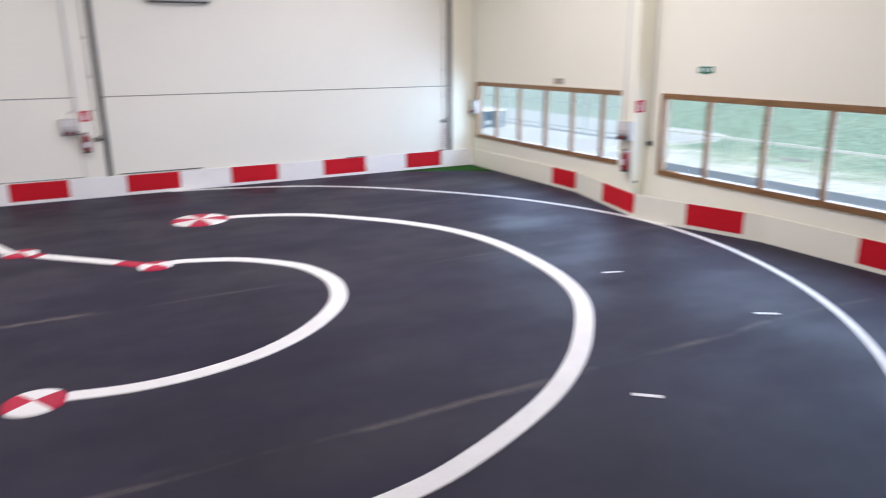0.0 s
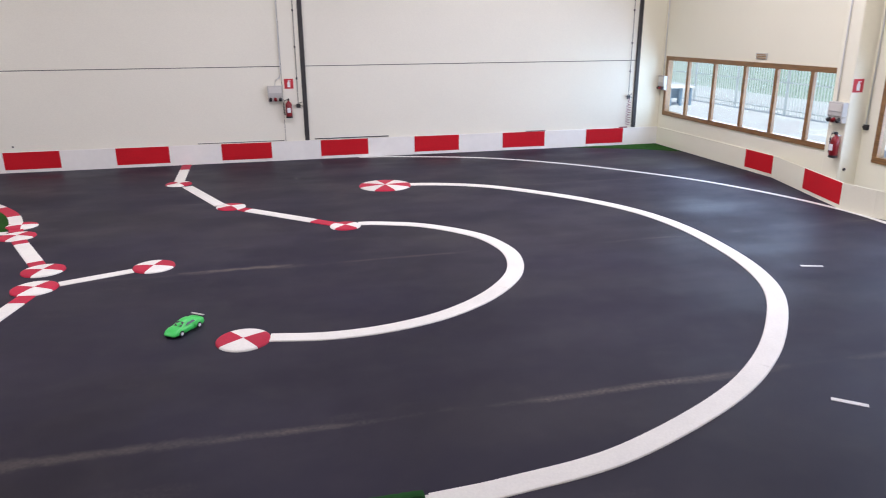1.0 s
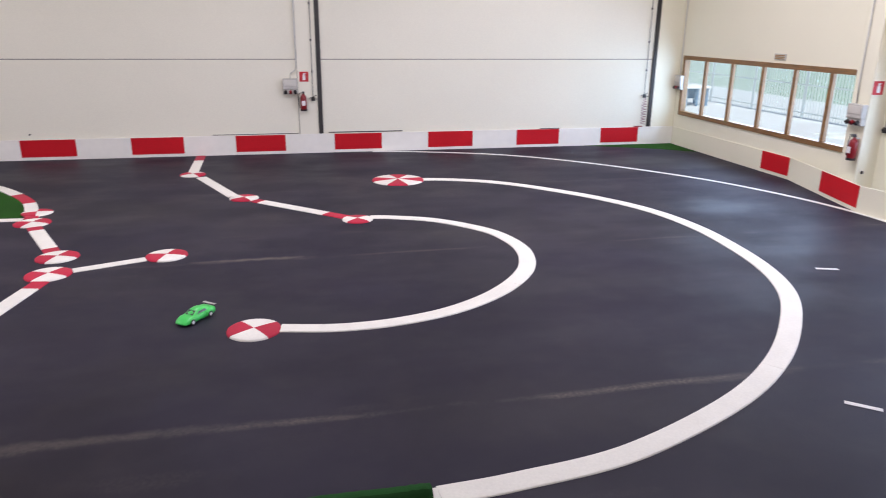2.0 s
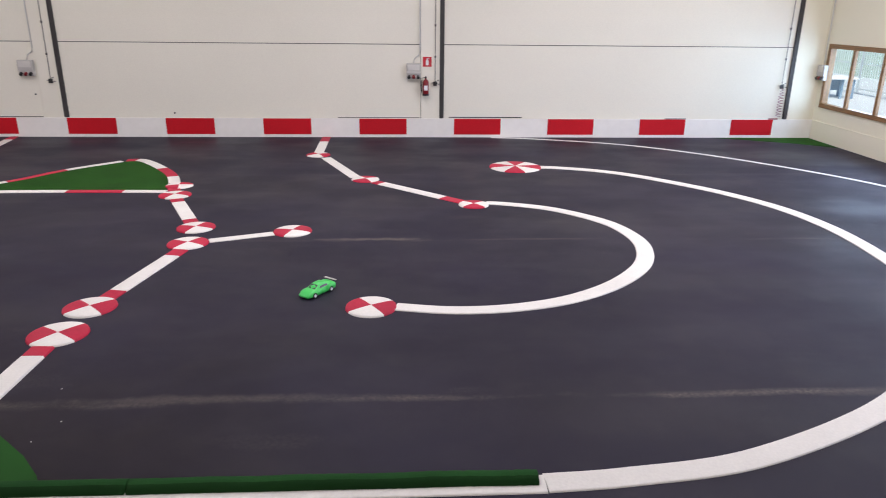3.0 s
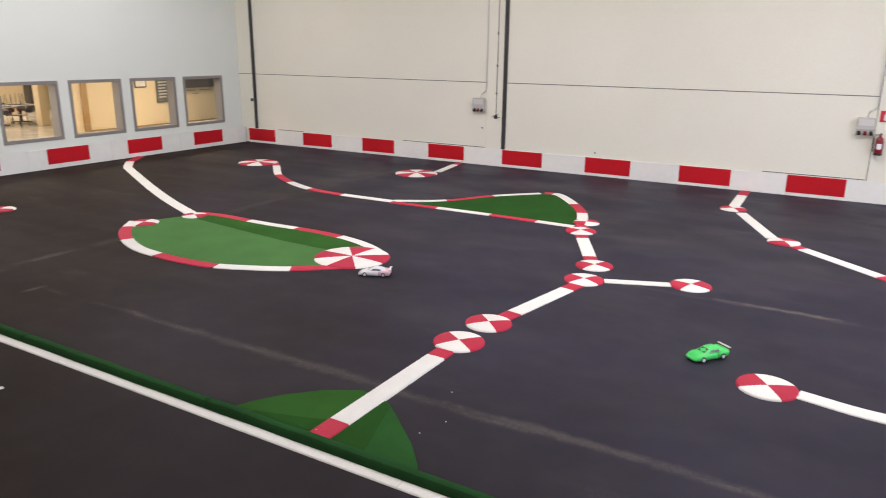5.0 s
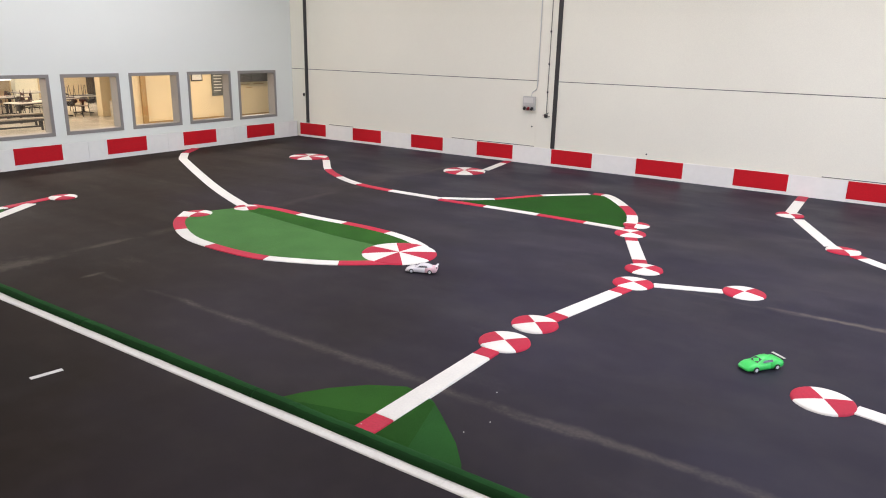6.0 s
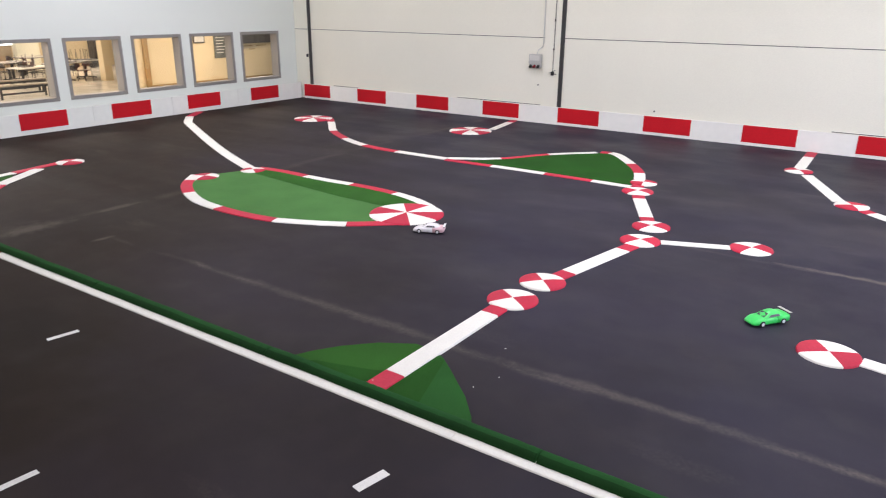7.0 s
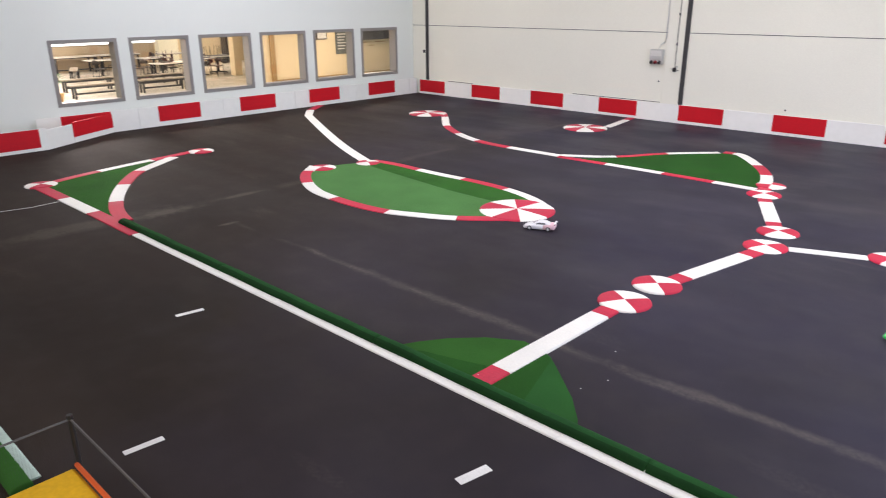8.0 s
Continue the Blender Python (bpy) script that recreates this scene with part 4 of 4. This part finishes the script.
def potted_plant(x, y):
    p = thing("potted_plant", (x, y, 0), "small leafy potted plant on the canteen floor", "plant")
    part("pot", tube([(x, y, 0.0), (x, y, 0.25), (x, y, 0.27)], [0.12, 0.17, 0.18], 14), BROWN_PAINT, p, smooth=True)
    part("stem", tube([(x, y, 0.2), (x + 0.02, y, 0.55), (x - 0.01, y, 0.8)], [0.02, 0.015, 0.008], 6), DARK_WOOD, p)
    rnd = random.Random(5)
    bm = bmesh.new()
    for k in range(60):
        a, e, r = rnd.uniform(0, math.tau), rnd.uniform(-0.2, 1.2), rnd.uniform(0.12, 0.34)
        c = Vector((x + r * math.cos(a) * math.cos(e), y + r * math.sin(a) * math.cos(e), 0.62 + r * math.sin(e)))
        u = Vector((math.cos(a), math.sin(a), 0.3)).normalized() * 0.09
        v = Vector((-math.sin(a), math.cos(a), rnd.uniform(-0.4, 0.4))).normalized() * 0.035
        bm.faces.new([bm.verts.new(q) for q in (c - u, c + v, c + u, c - v)])
    part("foliage", bm, LEAF, p)


potted_plant(-24.2, 22.6)


def canteen_table():
    t = thing("canteen_table", (0, 0, 0), "long pale-topped canteen table on a dark steel frame", "table", "canteen tables")
    part("tabletop", box(-0.40, 0.40, -0.95, 0.95, 0.71, 0.75, 0.01), TABLE_TOP, t)
    for x in (-0.34, 0.34):
        for y in (-0.85, 0.85):
            part("leg", box(x - 0.035, x + 0.035, y - 0.035, y + 0.035, 0.0, 0.71, 0.004), BLACK, t)
    for y in (-0.85, 0.85):
        part("stretcher", box(-0.315, 0.315, y - 0.02, y + 0.02, 0.12, 0.16, 0.004), BLACK, t)
    part("stretcher", box(-0.02, 0.02, -0.83, 0.83, 0.12, 0.17, 0.004), BLACK, t)
    for x in (-0.36, 0.36):
        part("apron", box(x - 0.025, x + 0.025, -0.94, 0.94, 0.67, 0.706, 0.004), BLACK, t)
    return t


def canteen_bench():
    t = thing("canteen_bench", (0, 0, 0), "long low bench with a tan seat and dark frame", "bench", "canteen benches")
    part("seat", box(-0.16, 0.16, -0.95, 0.95, 0.42, 0.46, 0.01), BENCH_TAN, t)
    for y in (-0.8, 0.8):
        for x in (-0.13, 0.13):
            part("leg", box(x - 0.03, x + 0.03, y - 0.03, y + 0.03, 0.0, 0.42, 0.004), BLACK, t)
    part("stretcher", box(-0.02, 0.02, -0.77, 0.77, 0.13, 0.19, 0.003), BLACK, t)
    for x in (-0.14, 0.14):
        part("seat_rail", box(x - 0.015, x + 0.015, -0.94, 0.94, 0.35, 0.416, 0.003), BLACK, t)
    return t


def canteen_chair():
    c = thing("canteen_chair", (0, 0, 0), "dark canteen chair with a rounded back and steel legs", "chair", "canteen chairs")
    part("seat", box(-0.21, 0.21, -0.21, 0.21, 0.43, 0.46, 0.015), DARK_WOOD, c)
    bm, rows = bmesh.new(), []
    for k in range(9):
        a = radians(-52 + 13 * k)
        x, y = 0.27 * math.sin(a), 0.02 + 0.24 * math.cos(a) - 0.02
        top = 0.80 - 0.10 * (abs(k - 4) / 4) ** 2
        rows.append([bm.verts.new(q) for q in ((x, y, 0.60), (x, y, top), (x * 1.07, y + 0.018, top), (x * 1.07, y + 0.018, 0.60))])
    for p, q in zip(rows, rows[1:]):
        for k in range(4):
            bm.faces.new((p[k], p[(k + 1) % 4], q[(k + 1) % 4], q[k]))
    bm.faces.new(rows[0])
    bm.faces.new(rows[-1])
    part("backrest", bm, DARK_WOOD, c, smooth=True)
    for x in (-0.18, 0.18):
        part("leg", tube([(x * 1.1, -0.2, 0.0), (x, -0.17, 0.43)], 0.011, 6), BLACK, c)
        part("leg", tube([(x * 1.1, 0.24, 0.0), (x, 0.18, 0.43), (x * 1.05, 0.21, 0.66)], 0.011, 6), BLACK, c)
    return c


def pedestal_table():
    t = thing("pedestal_table", (0, 0, 0), "pale-topped canteen table on a dark pedestal", "table", "pedestal tables")
    part("tabletop", box(-0.45, 0.45, -0.62, 0.62, 0.725, 0.755, 0.01), TABLE_TOP, t)
    part("edge_band", box(-0.455, 0.455, -0.625, 0.625, 0.705, 0.722, 0.004), BLACK, t)
    part("column", tube([(0, 0, 0.05), (0, 0, 0.70)], 0.055, 12), BLACK, t)
    for k in range(4):
        c, q = math.cos(math.pi * (0.25 + 0.5 * k)), math.sin(math.pi * (0.25 + 0.5 * k))
        part("foot", tube([(0.04 * c, 0.04 * q, 0.06), (0.42 * c, 0.42 * q, 0.025)], 0.024, 6), BLACK, t)
    return t


def placed(first, spots):
    """The thing itself at the first spot (x, y, turn), copies of it at the others."""
    for i, (x, y, w) in enumerate(spots):
        if i == 0:
            first.matrix_basis = pose(x, y, 0, 0, 0, w)
        else:
            copy_thing(first, pose(x, y, 0, 0, 0, w))


chair = canteen_chair()
placed(canteen_table(), [(-35.4, 12.7, 0), (-35.4, 14.75, 0), (-28.9, 14.35, 12), (-34.0, 10.6, 90)])
placed(canteen_bench(), [(-25.8, 9.95, 0), (-25.8, 12.3, 0), (-32.2, 11.55, 68), (-27.9, 10.4, 0), (-27.4, 12.9, 0)])
placed(pedestal_table(), [(-32.3, 12.75, 0), (-31.9, 14.9, 8), (-34.1, 16.85, 0), (-29.9, 15.95, 20), (-30.6, 17.3, 0)])
placed(chair, [(-30.5, 13.55, 160), (-31.0, 14.15, 200), (-30.9, 14.95, 100), (-33.3, 16.3, 170), (-34.7, 16.3, 190), (-33.2, 17.3, 60), (-29.2, 15.4, 200), (-30.4, 15.2, 170), (-29.3, 16.5, 20), (-30.5, 16.6, -15), (-31.6, 17.2, 90), (-31.4, 12.3, 120), (-33.0, 13.6, 10)])
# chairs put upside down on the tables for the night
for x, y, w in ((-30.0, 15.75, 8), (-29.8, 16.2, 95), (-30.6, 17.1, 0), (-30.6, 17.6, 80), (-28.9, 14.0, 10)):
    copy_thing(chair, pose(x, y, 0.755 + 0.462, 180, 0, w))
potted_plant(-25.5, 8.55)


# ---- wall fittings ----
LID = surface("lid_plastic", (0.62, 0.60, 0.55), rough=0.5, vary=0.04, bump=0)
def socket_box(at, yaw, width=0.36):
    """A grey distribution box with a lid and three outlets under it; its back at -y local 0, face to -y."""
    s = thing("socket_box", (0, 0, 0), "grey plastic socket box with three outlets", "socket box", "socket boxes on the walls")
    h = width / 2
    part("housing", box(-h, h, -0.12, 0.0, -0.06, 0.20, 0.012), GREY_BOX, s)
    part("lid", box(-h + 0.03, h - 0.03, -0.13, -0.121, 0.03, 0.17, 0.004), LID, s, "pale hinged lid")
    part("outlet_row", box(-h, h, -0.10, 0.0, -0.18, -0.062, 0.01), GREY_BOX, s)
    for k, m in ((-1, BLACK), (0, EXT_RED), (1, BLACK)):
        part("outlet", tube([(k * width / 3.1, -0.10, -0.11), (k * width / 3.1, -0.155, -0.145)], 0.038, 10), m, s)
    s.matrix_world = at @ pose(0, 0, 0, 0, 0, yaw)
    return s


def extinguisher(at, yaw):
    e = thing("fire_extinguisher", (0, 0, 0), "red fire extinguisher hung on a wall hook", "fire extinguisher", "fire extinguishers")
    prof = [(0.0, 0.070), (0.012, 0.078), (0.30, 0.078), (0.345, 0.068), (0.375, 0.040), (0.385, 0.026), (0.41, 0.026)]
    part("cylinder", tube([(0, -0.10, z) for z, r in prof], [r for z, r in prof], 18), EXT_RED, e, smooth=True)
    part("base_ring", tube([(0, -0.10, -0.012), (0, -0.10, 0.03)], 0.081, 18), BLACK, e)
    part("label", box(-0.045, 0.045, -0.182, -0.177, 0.12, 0.24, 0.002), WHITE_PLASTIC, e, "pale instruction label")
    part("valve", box(-0.025, 0.025, -0.125, -0.075, 0.41, 0.45, 0.006), BLACK, e)
    part("lever", box(-0.015, 0.015, -0.20, -0.08, 0.452, 0.465, 0.004), BLACK, e)
    part("hose", tube([(-0.02, -0.10, 0.43), (-0.09, -0.11, 0.42), (-0.115, -0.11, 0.33), (-0.11, -0.11, 0.15), (-0.10, -0.12, 0.06)], 0.011, 7), BLACK, e, smooth=True)
    part("bracket", box(-0.03, 0.03, -0.075, 0.0, 0.38, 0.40, 0.003), STEEL, e)
    e.matrix_world = at @ pose(0, 0, 0, 0, 0, yaw)
    return e


def fire_sign(at, yaw):
    s = thing("fire_sign", (0, 0, 0), "small square red sign with a white extinguisher shape", "sign", "fire signs")
    part("plate", box(-0.11, 0.11, -0.008, 0.0, -0.12, 0.12, 0.002), SIGN_RED, s)
    for x0, x1, z0, z1 in ((-0.035, 0.035, -0.085, 0.035), (-0.018, 0.018, 0.036, 0.065), (-0.018, 0.05, 0.066, 0.082)):
        part("mark", box(x0, x1, -0.012, -0.0085, z0, z1), WHITE_PLASTIC, s)
    s.matrix_world = at @ pose(0, 0, 0, 0, 0, yaw)
    return s


def conduit(pts, label="thin grey conduit running up the wall"):
    return tagged(part("conduit", tube(pts, 0.014, 7), GREY_PIPE, smooth=True), label, "conduit", "conduits")


def pull_chain(x, y, z0, nx, ny):
    """A vent pull chain with clips and a hook at its end."""
    c = thing("pull_chain", (x, y, z0), "dark vent pull chain ending in a hook", "pull chain", "pull chains")
    part("chain", tube([(x, y, TOP - 0.1), (x + 0.006, y, 3.2), (x, y, z0 + 0.05)], 0.008, 6), JOINT, c)
    for z in (2.0, 2.75, 3.6):
        part("clip", box(x - 0.02, x + 0.02, y - 0.012, y + 0.012, z, z + 0.05, 0.003), BLACK, c)
    part("hook", box(x - 0.05, x + 0.05, y - 0.03, y + 0.0, z0 - 0.05, z0 + 0.05, 0.012), BLACK, c)
    part("hook_arm", tube([(x - 0.12 * ny, y - 0.02, z0 - 0.01), (x + 0.1 * ny, y - 0.02, z0 + 0.02), (x + 0.09, y - 0.03, z0 + 0.09)], 0.010, 6), BLACK, c)


NY = FAR_Y - 0.001
socket_box(pose(0.195, NY, 1.66), 0)
socket_box(pose(-9.29, NY, 1.68), 0, 0.36)
conduit([(0.20, NY - 0.03, 1.86), (0.22, NY - 0.035, 1.98), (0.33, NY - 0.035, 2.06), (0.36, NY - 0.035, 2.16), (0.36, NY - 0.03, TOP)])
conduit([(-9.26, NY - 0.03, 1.88), (-9.22, NY - 0.035, 2.0), (-9.10, NY - 0.035, 2.08), (-9.08, NY - 0.035, 2.18), (-9.08, NY - 0.03, TOP)])
extinguisher(pose(0.50, NY - 0.026, 1.09), 0)
fire_sign(pose(0.54, NY - 0.026, 1.90), 0)
pull_chain(0.74, NY - 0.04, 1.36, 0, -1)
pull_chain(-8.76, NY - 0.04, 1.38, 0, -1)
pull_chain(9.78, NY - 0.04, 1.33, 0, -1)
switch = thing("wall_switch", (-18.1, NY - 0.01, 1.46), "small dark switch on the wall by the corner joint", "switch")
part("plate", box(-18.14, -18.06, NY - 0.03, NY, 1.40, 1.50, 0.006), BLACK, switch)
part("knob", box(-18.12, -18.08, NY - 0.055, NY - 0.031, 1.42, 1.48, 0.008), BLACK, switch)
for x, z in ((-9.2, 1.05), (-5.85, 0.60)):
    tagged(part("wall_plug", tube([(x, NY - 0.012, z), (x, NY + 0.002, z)], 0.022, 10), BLACK), "small dark plug in the wall panel", "wall plug", "wall plugs")
coil = []
for k in range(151):
    u = k / 150
    r = 0.062 if u < 0.7 else 0.062 - 0.045 * (u - 0.7) / 0.3
    coil.append((9.79 + r * math.cos(k * 0.45), NY - 0.085 - r * math.sin(k * 0.45), 0.56 + 0.74 * u))
tagged(part("spiral_cable", tube(coil, 0.008, 5), CABLE, smooth=True), "loosely wound reddish spiral cable hanging by the corner joint", "cable")
lamp_box = thing("wall_heater", (2.8, NY - 0.1, 4.5), "slim grey unit mounted high on the wall panel", "heater")
part("housing", box(2.10, 3.54, NY - 0.16, NY, 4.43, 4.75, 0.03), GREY_BOX, lamp_box)
part("grille", box(2.16, 3.48, NY - 0.15, NY - 0.02, 4.405, 4.428, 0.004), RUBBER, lamp_box)

# fittings of the east side
EX = RIGHT_X - 0.001
socket_box(pose(EX, 18.02, 1.70), -90, 0.30)
conduit([(EX - 0.03, 18.05, 1.90), (EX - 0.03, 18.06, 2.3), (EX - 0.03, 18.06, TOP)])
socket_box(pose(10.359, 11.13, 1.66), -90, 0.36)
extinguisher(pose(10.359, 11.03, 0.86), -90)
fire_sign(pose(10.49, 10.949, 2.16), 0)
conduit([(10.34, 11.22, 1.86), (10.34, 11.24, 2.3), (10.34, 11.24, TOP)])
conduit([(EX - 0.03, 10.86, 1.45), (EX - 0.03, 10.86, TOP)], "thin grey conduit beside the pilaster")
hook = thing("wall_switch", (EX, 10.86, 1.42), "small dark switch under a conduit", "switch")
part("plate", box(EX - 0.05, EX, 10.81, 10.91, 1.36, 1.46, 0.008), BLACK, hook)
part("knob", box(EX - 0.08, EX - 0.051, 10.80, 10.90, 1.40, 1.44, 0.008), BLACK, hook)
tagged(part("wall_plug", tube([(10.48, 10.935, 0.62), (10.48, 10.952, 0.62)], 0.03, 10), BLACK), "small dark plug in the pilaster", "wall plug", "wall plugs")
plate = thing("wall_plate", (EX, 14.05, 2.56), "small pale vent plate above the window", "vent plate")
part("frame", box(EX - 0.02, EX, 13.87, 14.24, 2.50, 2.63, 0.004), GREY_BOX, plate)
for k in range(3):
    part("slat", box(EX - 0.028, EX - 0.0205, 13.90, 14.21, 2.515 + 0.035 * k, 2.535 + 0.035 * k), BROWN_PAINT, plate)
exit_sign = thing("exit_sign", (EX, 9.57, 2.89), "small green emergency exit sign with white marks", "exit sign")
part("plate", box(EX - 0.02, EX, 9.40, 9.74, 2.835, 2.955, 0.004), GREEN_SIGN, exit_sign)
for a, b in ((9.44, 9.49), (9.55, 9.59), (9.65, 9.70)):
    part("mark", box(EX - 0.025, EX - 0.0205, a, b, 2.865, 2.925), WHITE_PLASTIC, exit_sign)


# ---- the netted tray beside the drivers' place ----
def netted_tray():
    x0, x1, y0, y1, zt = -4.78, -3.1, -0.2, 1.355, 0.475
    t = thing("netted_tray", (x0, y1, 0), "yellow padded tray in a dark tube frame with black netting", "netted tray")
    part("mat", box(x0 + 0.06, x1 - 0.03, y0 + 0.03, y1 - 0.05, 0.06, 0.15, 0.02), YELLOW, t, "scuffed yellow padded mat")
    part("base", box(x0, x1, y0, y1, 0.0, 0.058, 0.01), BLACK, t)
    part("edge_tube", tube([(x0 + 0.07, y1 - 0.035, 0.165), (x1 - 0.05, y1 - 0.035, 0.165)], 0.017, 10), ORANGE, t, "bright orange padded edge tube", smooth=True)
    for x in (x0, x1):
        for y in (y0, y1):
            part("post", tube([(x, y, 0.0), (x, y, zt + 0.01)], 0.018, 8), BLACK, t)
            part("cap", tube([(x, y, zt + 0.005), (x, y, zt + 0.035)], 0.021, 8), BLACK, t)
    for a, b in (((x0, y0), (x0, y1)), ((x1, y0), (x1, y1)), ((x0, y0), (x1, y0)), ((x0, y1), (x1, y1))):
        part("rail", tube([(*a, zt), (*b, zt)], 0.008, 8), TUBE_GREY, t)
        bm, n = bmesh.new(), 90
        for k in range(1, n):
            f = k / n
            p = Vector((*a, 0)).lerp(Vector((*b, 0)), f)
            add_tube(bm, [(p.x, p.y, 0.06), (p.x, p.y, zt)], 0.0004, 3, False)
        part("net", bm, NET, t, "fine black netting")


netted_tray()


# ---- model cars ----
def model_car(shell, tail, label, wing):
    """A touring-car model, 0.46 m long, nose to +x: lofted shell with arches, glazed cabin, wheels and a low wing."""
    c = thing("model_car", (0, 0, 0), label, "model car", "model cars on the track")

    def loft(name, sections, paint, note=""):
        bm, rows = bmesh.new(), []
        for x, w, z0, z1 in sections:
            rows.append([bm.verts.new((x, y * w, z)) for y, z in ((-0.92, z0), (-1, z0 + (z1 - z0) * 0.3), (-0.99, z0 + (z1 - z0) * 0.65), (-0.9, z1 * 0.95), (-0.55, z1), (0, z1 * 1.03), (0.55, z1), (0.9, z1 * 0.95), (0.99, z0 + (z1 - z0) * 0.65), (1, z0 + (z1 - z0) * 0.3), (0.92, z0))])
        for p, q in zip(rows, rows[1:]):
            for k in range(11):
                bm.faces.new((p[k], p[(k + 1) % 11], q[(k + 1) % 11], q[k]))
        bm.faces.new(rows[0])
        bm.faces.new(rows[-1])
        return part(name, bm, paint, c, note, smooth=True)

    loft("shell", ((-0.06, 0.092, 0.016, 0.084), (0.0, 0.091, 0.016, 0.083), (0.08, 0.096, 0.018, 0.082), (0.14, 0.098, 0.022, 0.080), (0.19, 0.092, 0.020, 0.064), (0.222, 0.078, 0.018, 0.046), (0.234, 0.055, 0.022, 0.038)), shell)
    loft("tail", ((-0.232, 0.078, 0.040, 0.080), (-0.222, 0.090, 0.026, 0.094), (-0.19, 0.096, 0.022, 0.098), (-0.135, 0.099, 0.022, 0.096), (-0.0605, 0.092, 0.016, 0.085)), tail)
    bm, rows = bmesh.new(), []
    for x, w, z in ((-0.165, 0.060, 0.093), (-0.13, 0.062, 0.112), (-0.085, 0.061, 0.128), (-0.03, 0.060, 0.132), (0.02, 0.060, 0.126), (0.065, 0.066, 0.104), (0.098, 0.070, 0.082)):
        rows.append([bm.verts.new((x, y, q)) for y, q in ((-w - 0.012, 0.080), (-w - 0.004, z - 0.012), (-w * 0.82, z), (0, z + 0.003), (w * 0.82, z), (w + 0.004, z - 0.012), (w + 0.012, 0.080))])
    for p, q in zip(rows, rows[1:]):
        for k in range(6):
            bm.faces.new((p[k], p[k + 1], q[k + 1], q[k]))
    part("cabin", bm, shell, c, smooth=True)
    bm = bmesh.new()
    bm.faces.new([bm.verts.new(q) for q in ((0.091, -0.052, 0.0895), (0.091, 0.052, 0.0895), (0.034, 0.046, 0.1225), (0.034, -0.046, 0.1225))])
    part("windscreen", bm, SMOKE, c, "smoked model windscreen")
    for y in (-1, 1):
        bm = bmesh.new()
        bm.faces.new([bm.verts.new(q) for q in ((0.05, y * 0.0765, 0.090), (-0.10, y * 0.0745, 0.090), (-0.085, y * 0.0675, 0.113), (0.015, y * 0.067, 0.113))])
        part("side_window", bm, SMOKE, c, "smoked model side window")
    part("wing", box(-0.245, -0.212, -0.088, 0.088, 0.112, 0.117, 0.002), wing, c, "thin pale rear wing")
    for y in (-0.06, 0.06):
        part("wing_post", box(-0.232, -0.224, y - 0.003, y + 0.003, 0.085, 0.112), BLACK, c)
    for x in (-0.135, 0.135):
        for y in (-1, 1):
            w = part("wheel", tube([(x, y * 0.074, 0.033), (x, y * 0.101, 0.033)], 0.033, 14), BLACK, c)
            part("rim", tube([(x, y * 0.1015, 0.033), (x, y * 0.1035, 0.033)], 0.020, 10), WHITE_PLASTIC, w)
    return c


model_car(CAR_WHITE, CAR_PINK, "white model touring car with a pale pink tail on asphalt", WHITE_PLASTIC).matrix_world = pose(-5.78, 8.15, 0, 0, 0, 205)
model_car(CAR_GREEN, CAR_GREEN, "bright green model touring car on asphalt", GREY_BOX).matrix_world = pose(-1.05, 7.69, 0, 0, 0, 233)

# ---- small loose bits ----
strip = tagged(part("rubber_strip", box(6.78, 7.34, 18.165, 18.20, BOARD_H + 0.001, BOARD_H + 0.018, 0.005), RUBBER), "short black rubber strip lying on a barrier board", "rubber strip")
tagged(part("red_plug", box(9.55, 9.80, 18.165, 18.20, BOARD_H + 0.001, BOARD_H + 0.03, 0.01), EXT_RED), "small red plug lying on a barrier board", "plug")
for x, y, w in ((-3.02, 5.55, 20), (-2.79, 5.03, 70), (-2.89, 4.75, 130), (-3.66, 4.30, 40)):
    scrap = tagged(part("paper_scrap", box(-0.007, 0.007, -0.004, 0.004, 0.0, 0.003, 0.001), LID), "tiny white scrap of paper on the track", "scrap", "paper scraps")
    scrap.matrix_world = pose(x, y, 0.026 if x < -3.5 else 0.0, 0, 0, w)
tagged(part("string", tube([(-12.62, 2.6, 0.004), (-12.55, 3.1, 0.004), (-12.46, 3.5, 0.004), (-12.50, 3.93, 0.004)], 0.004, 5), LINE_WHITE, smooth=True), "thin pale string lying on the asphalt", "string")
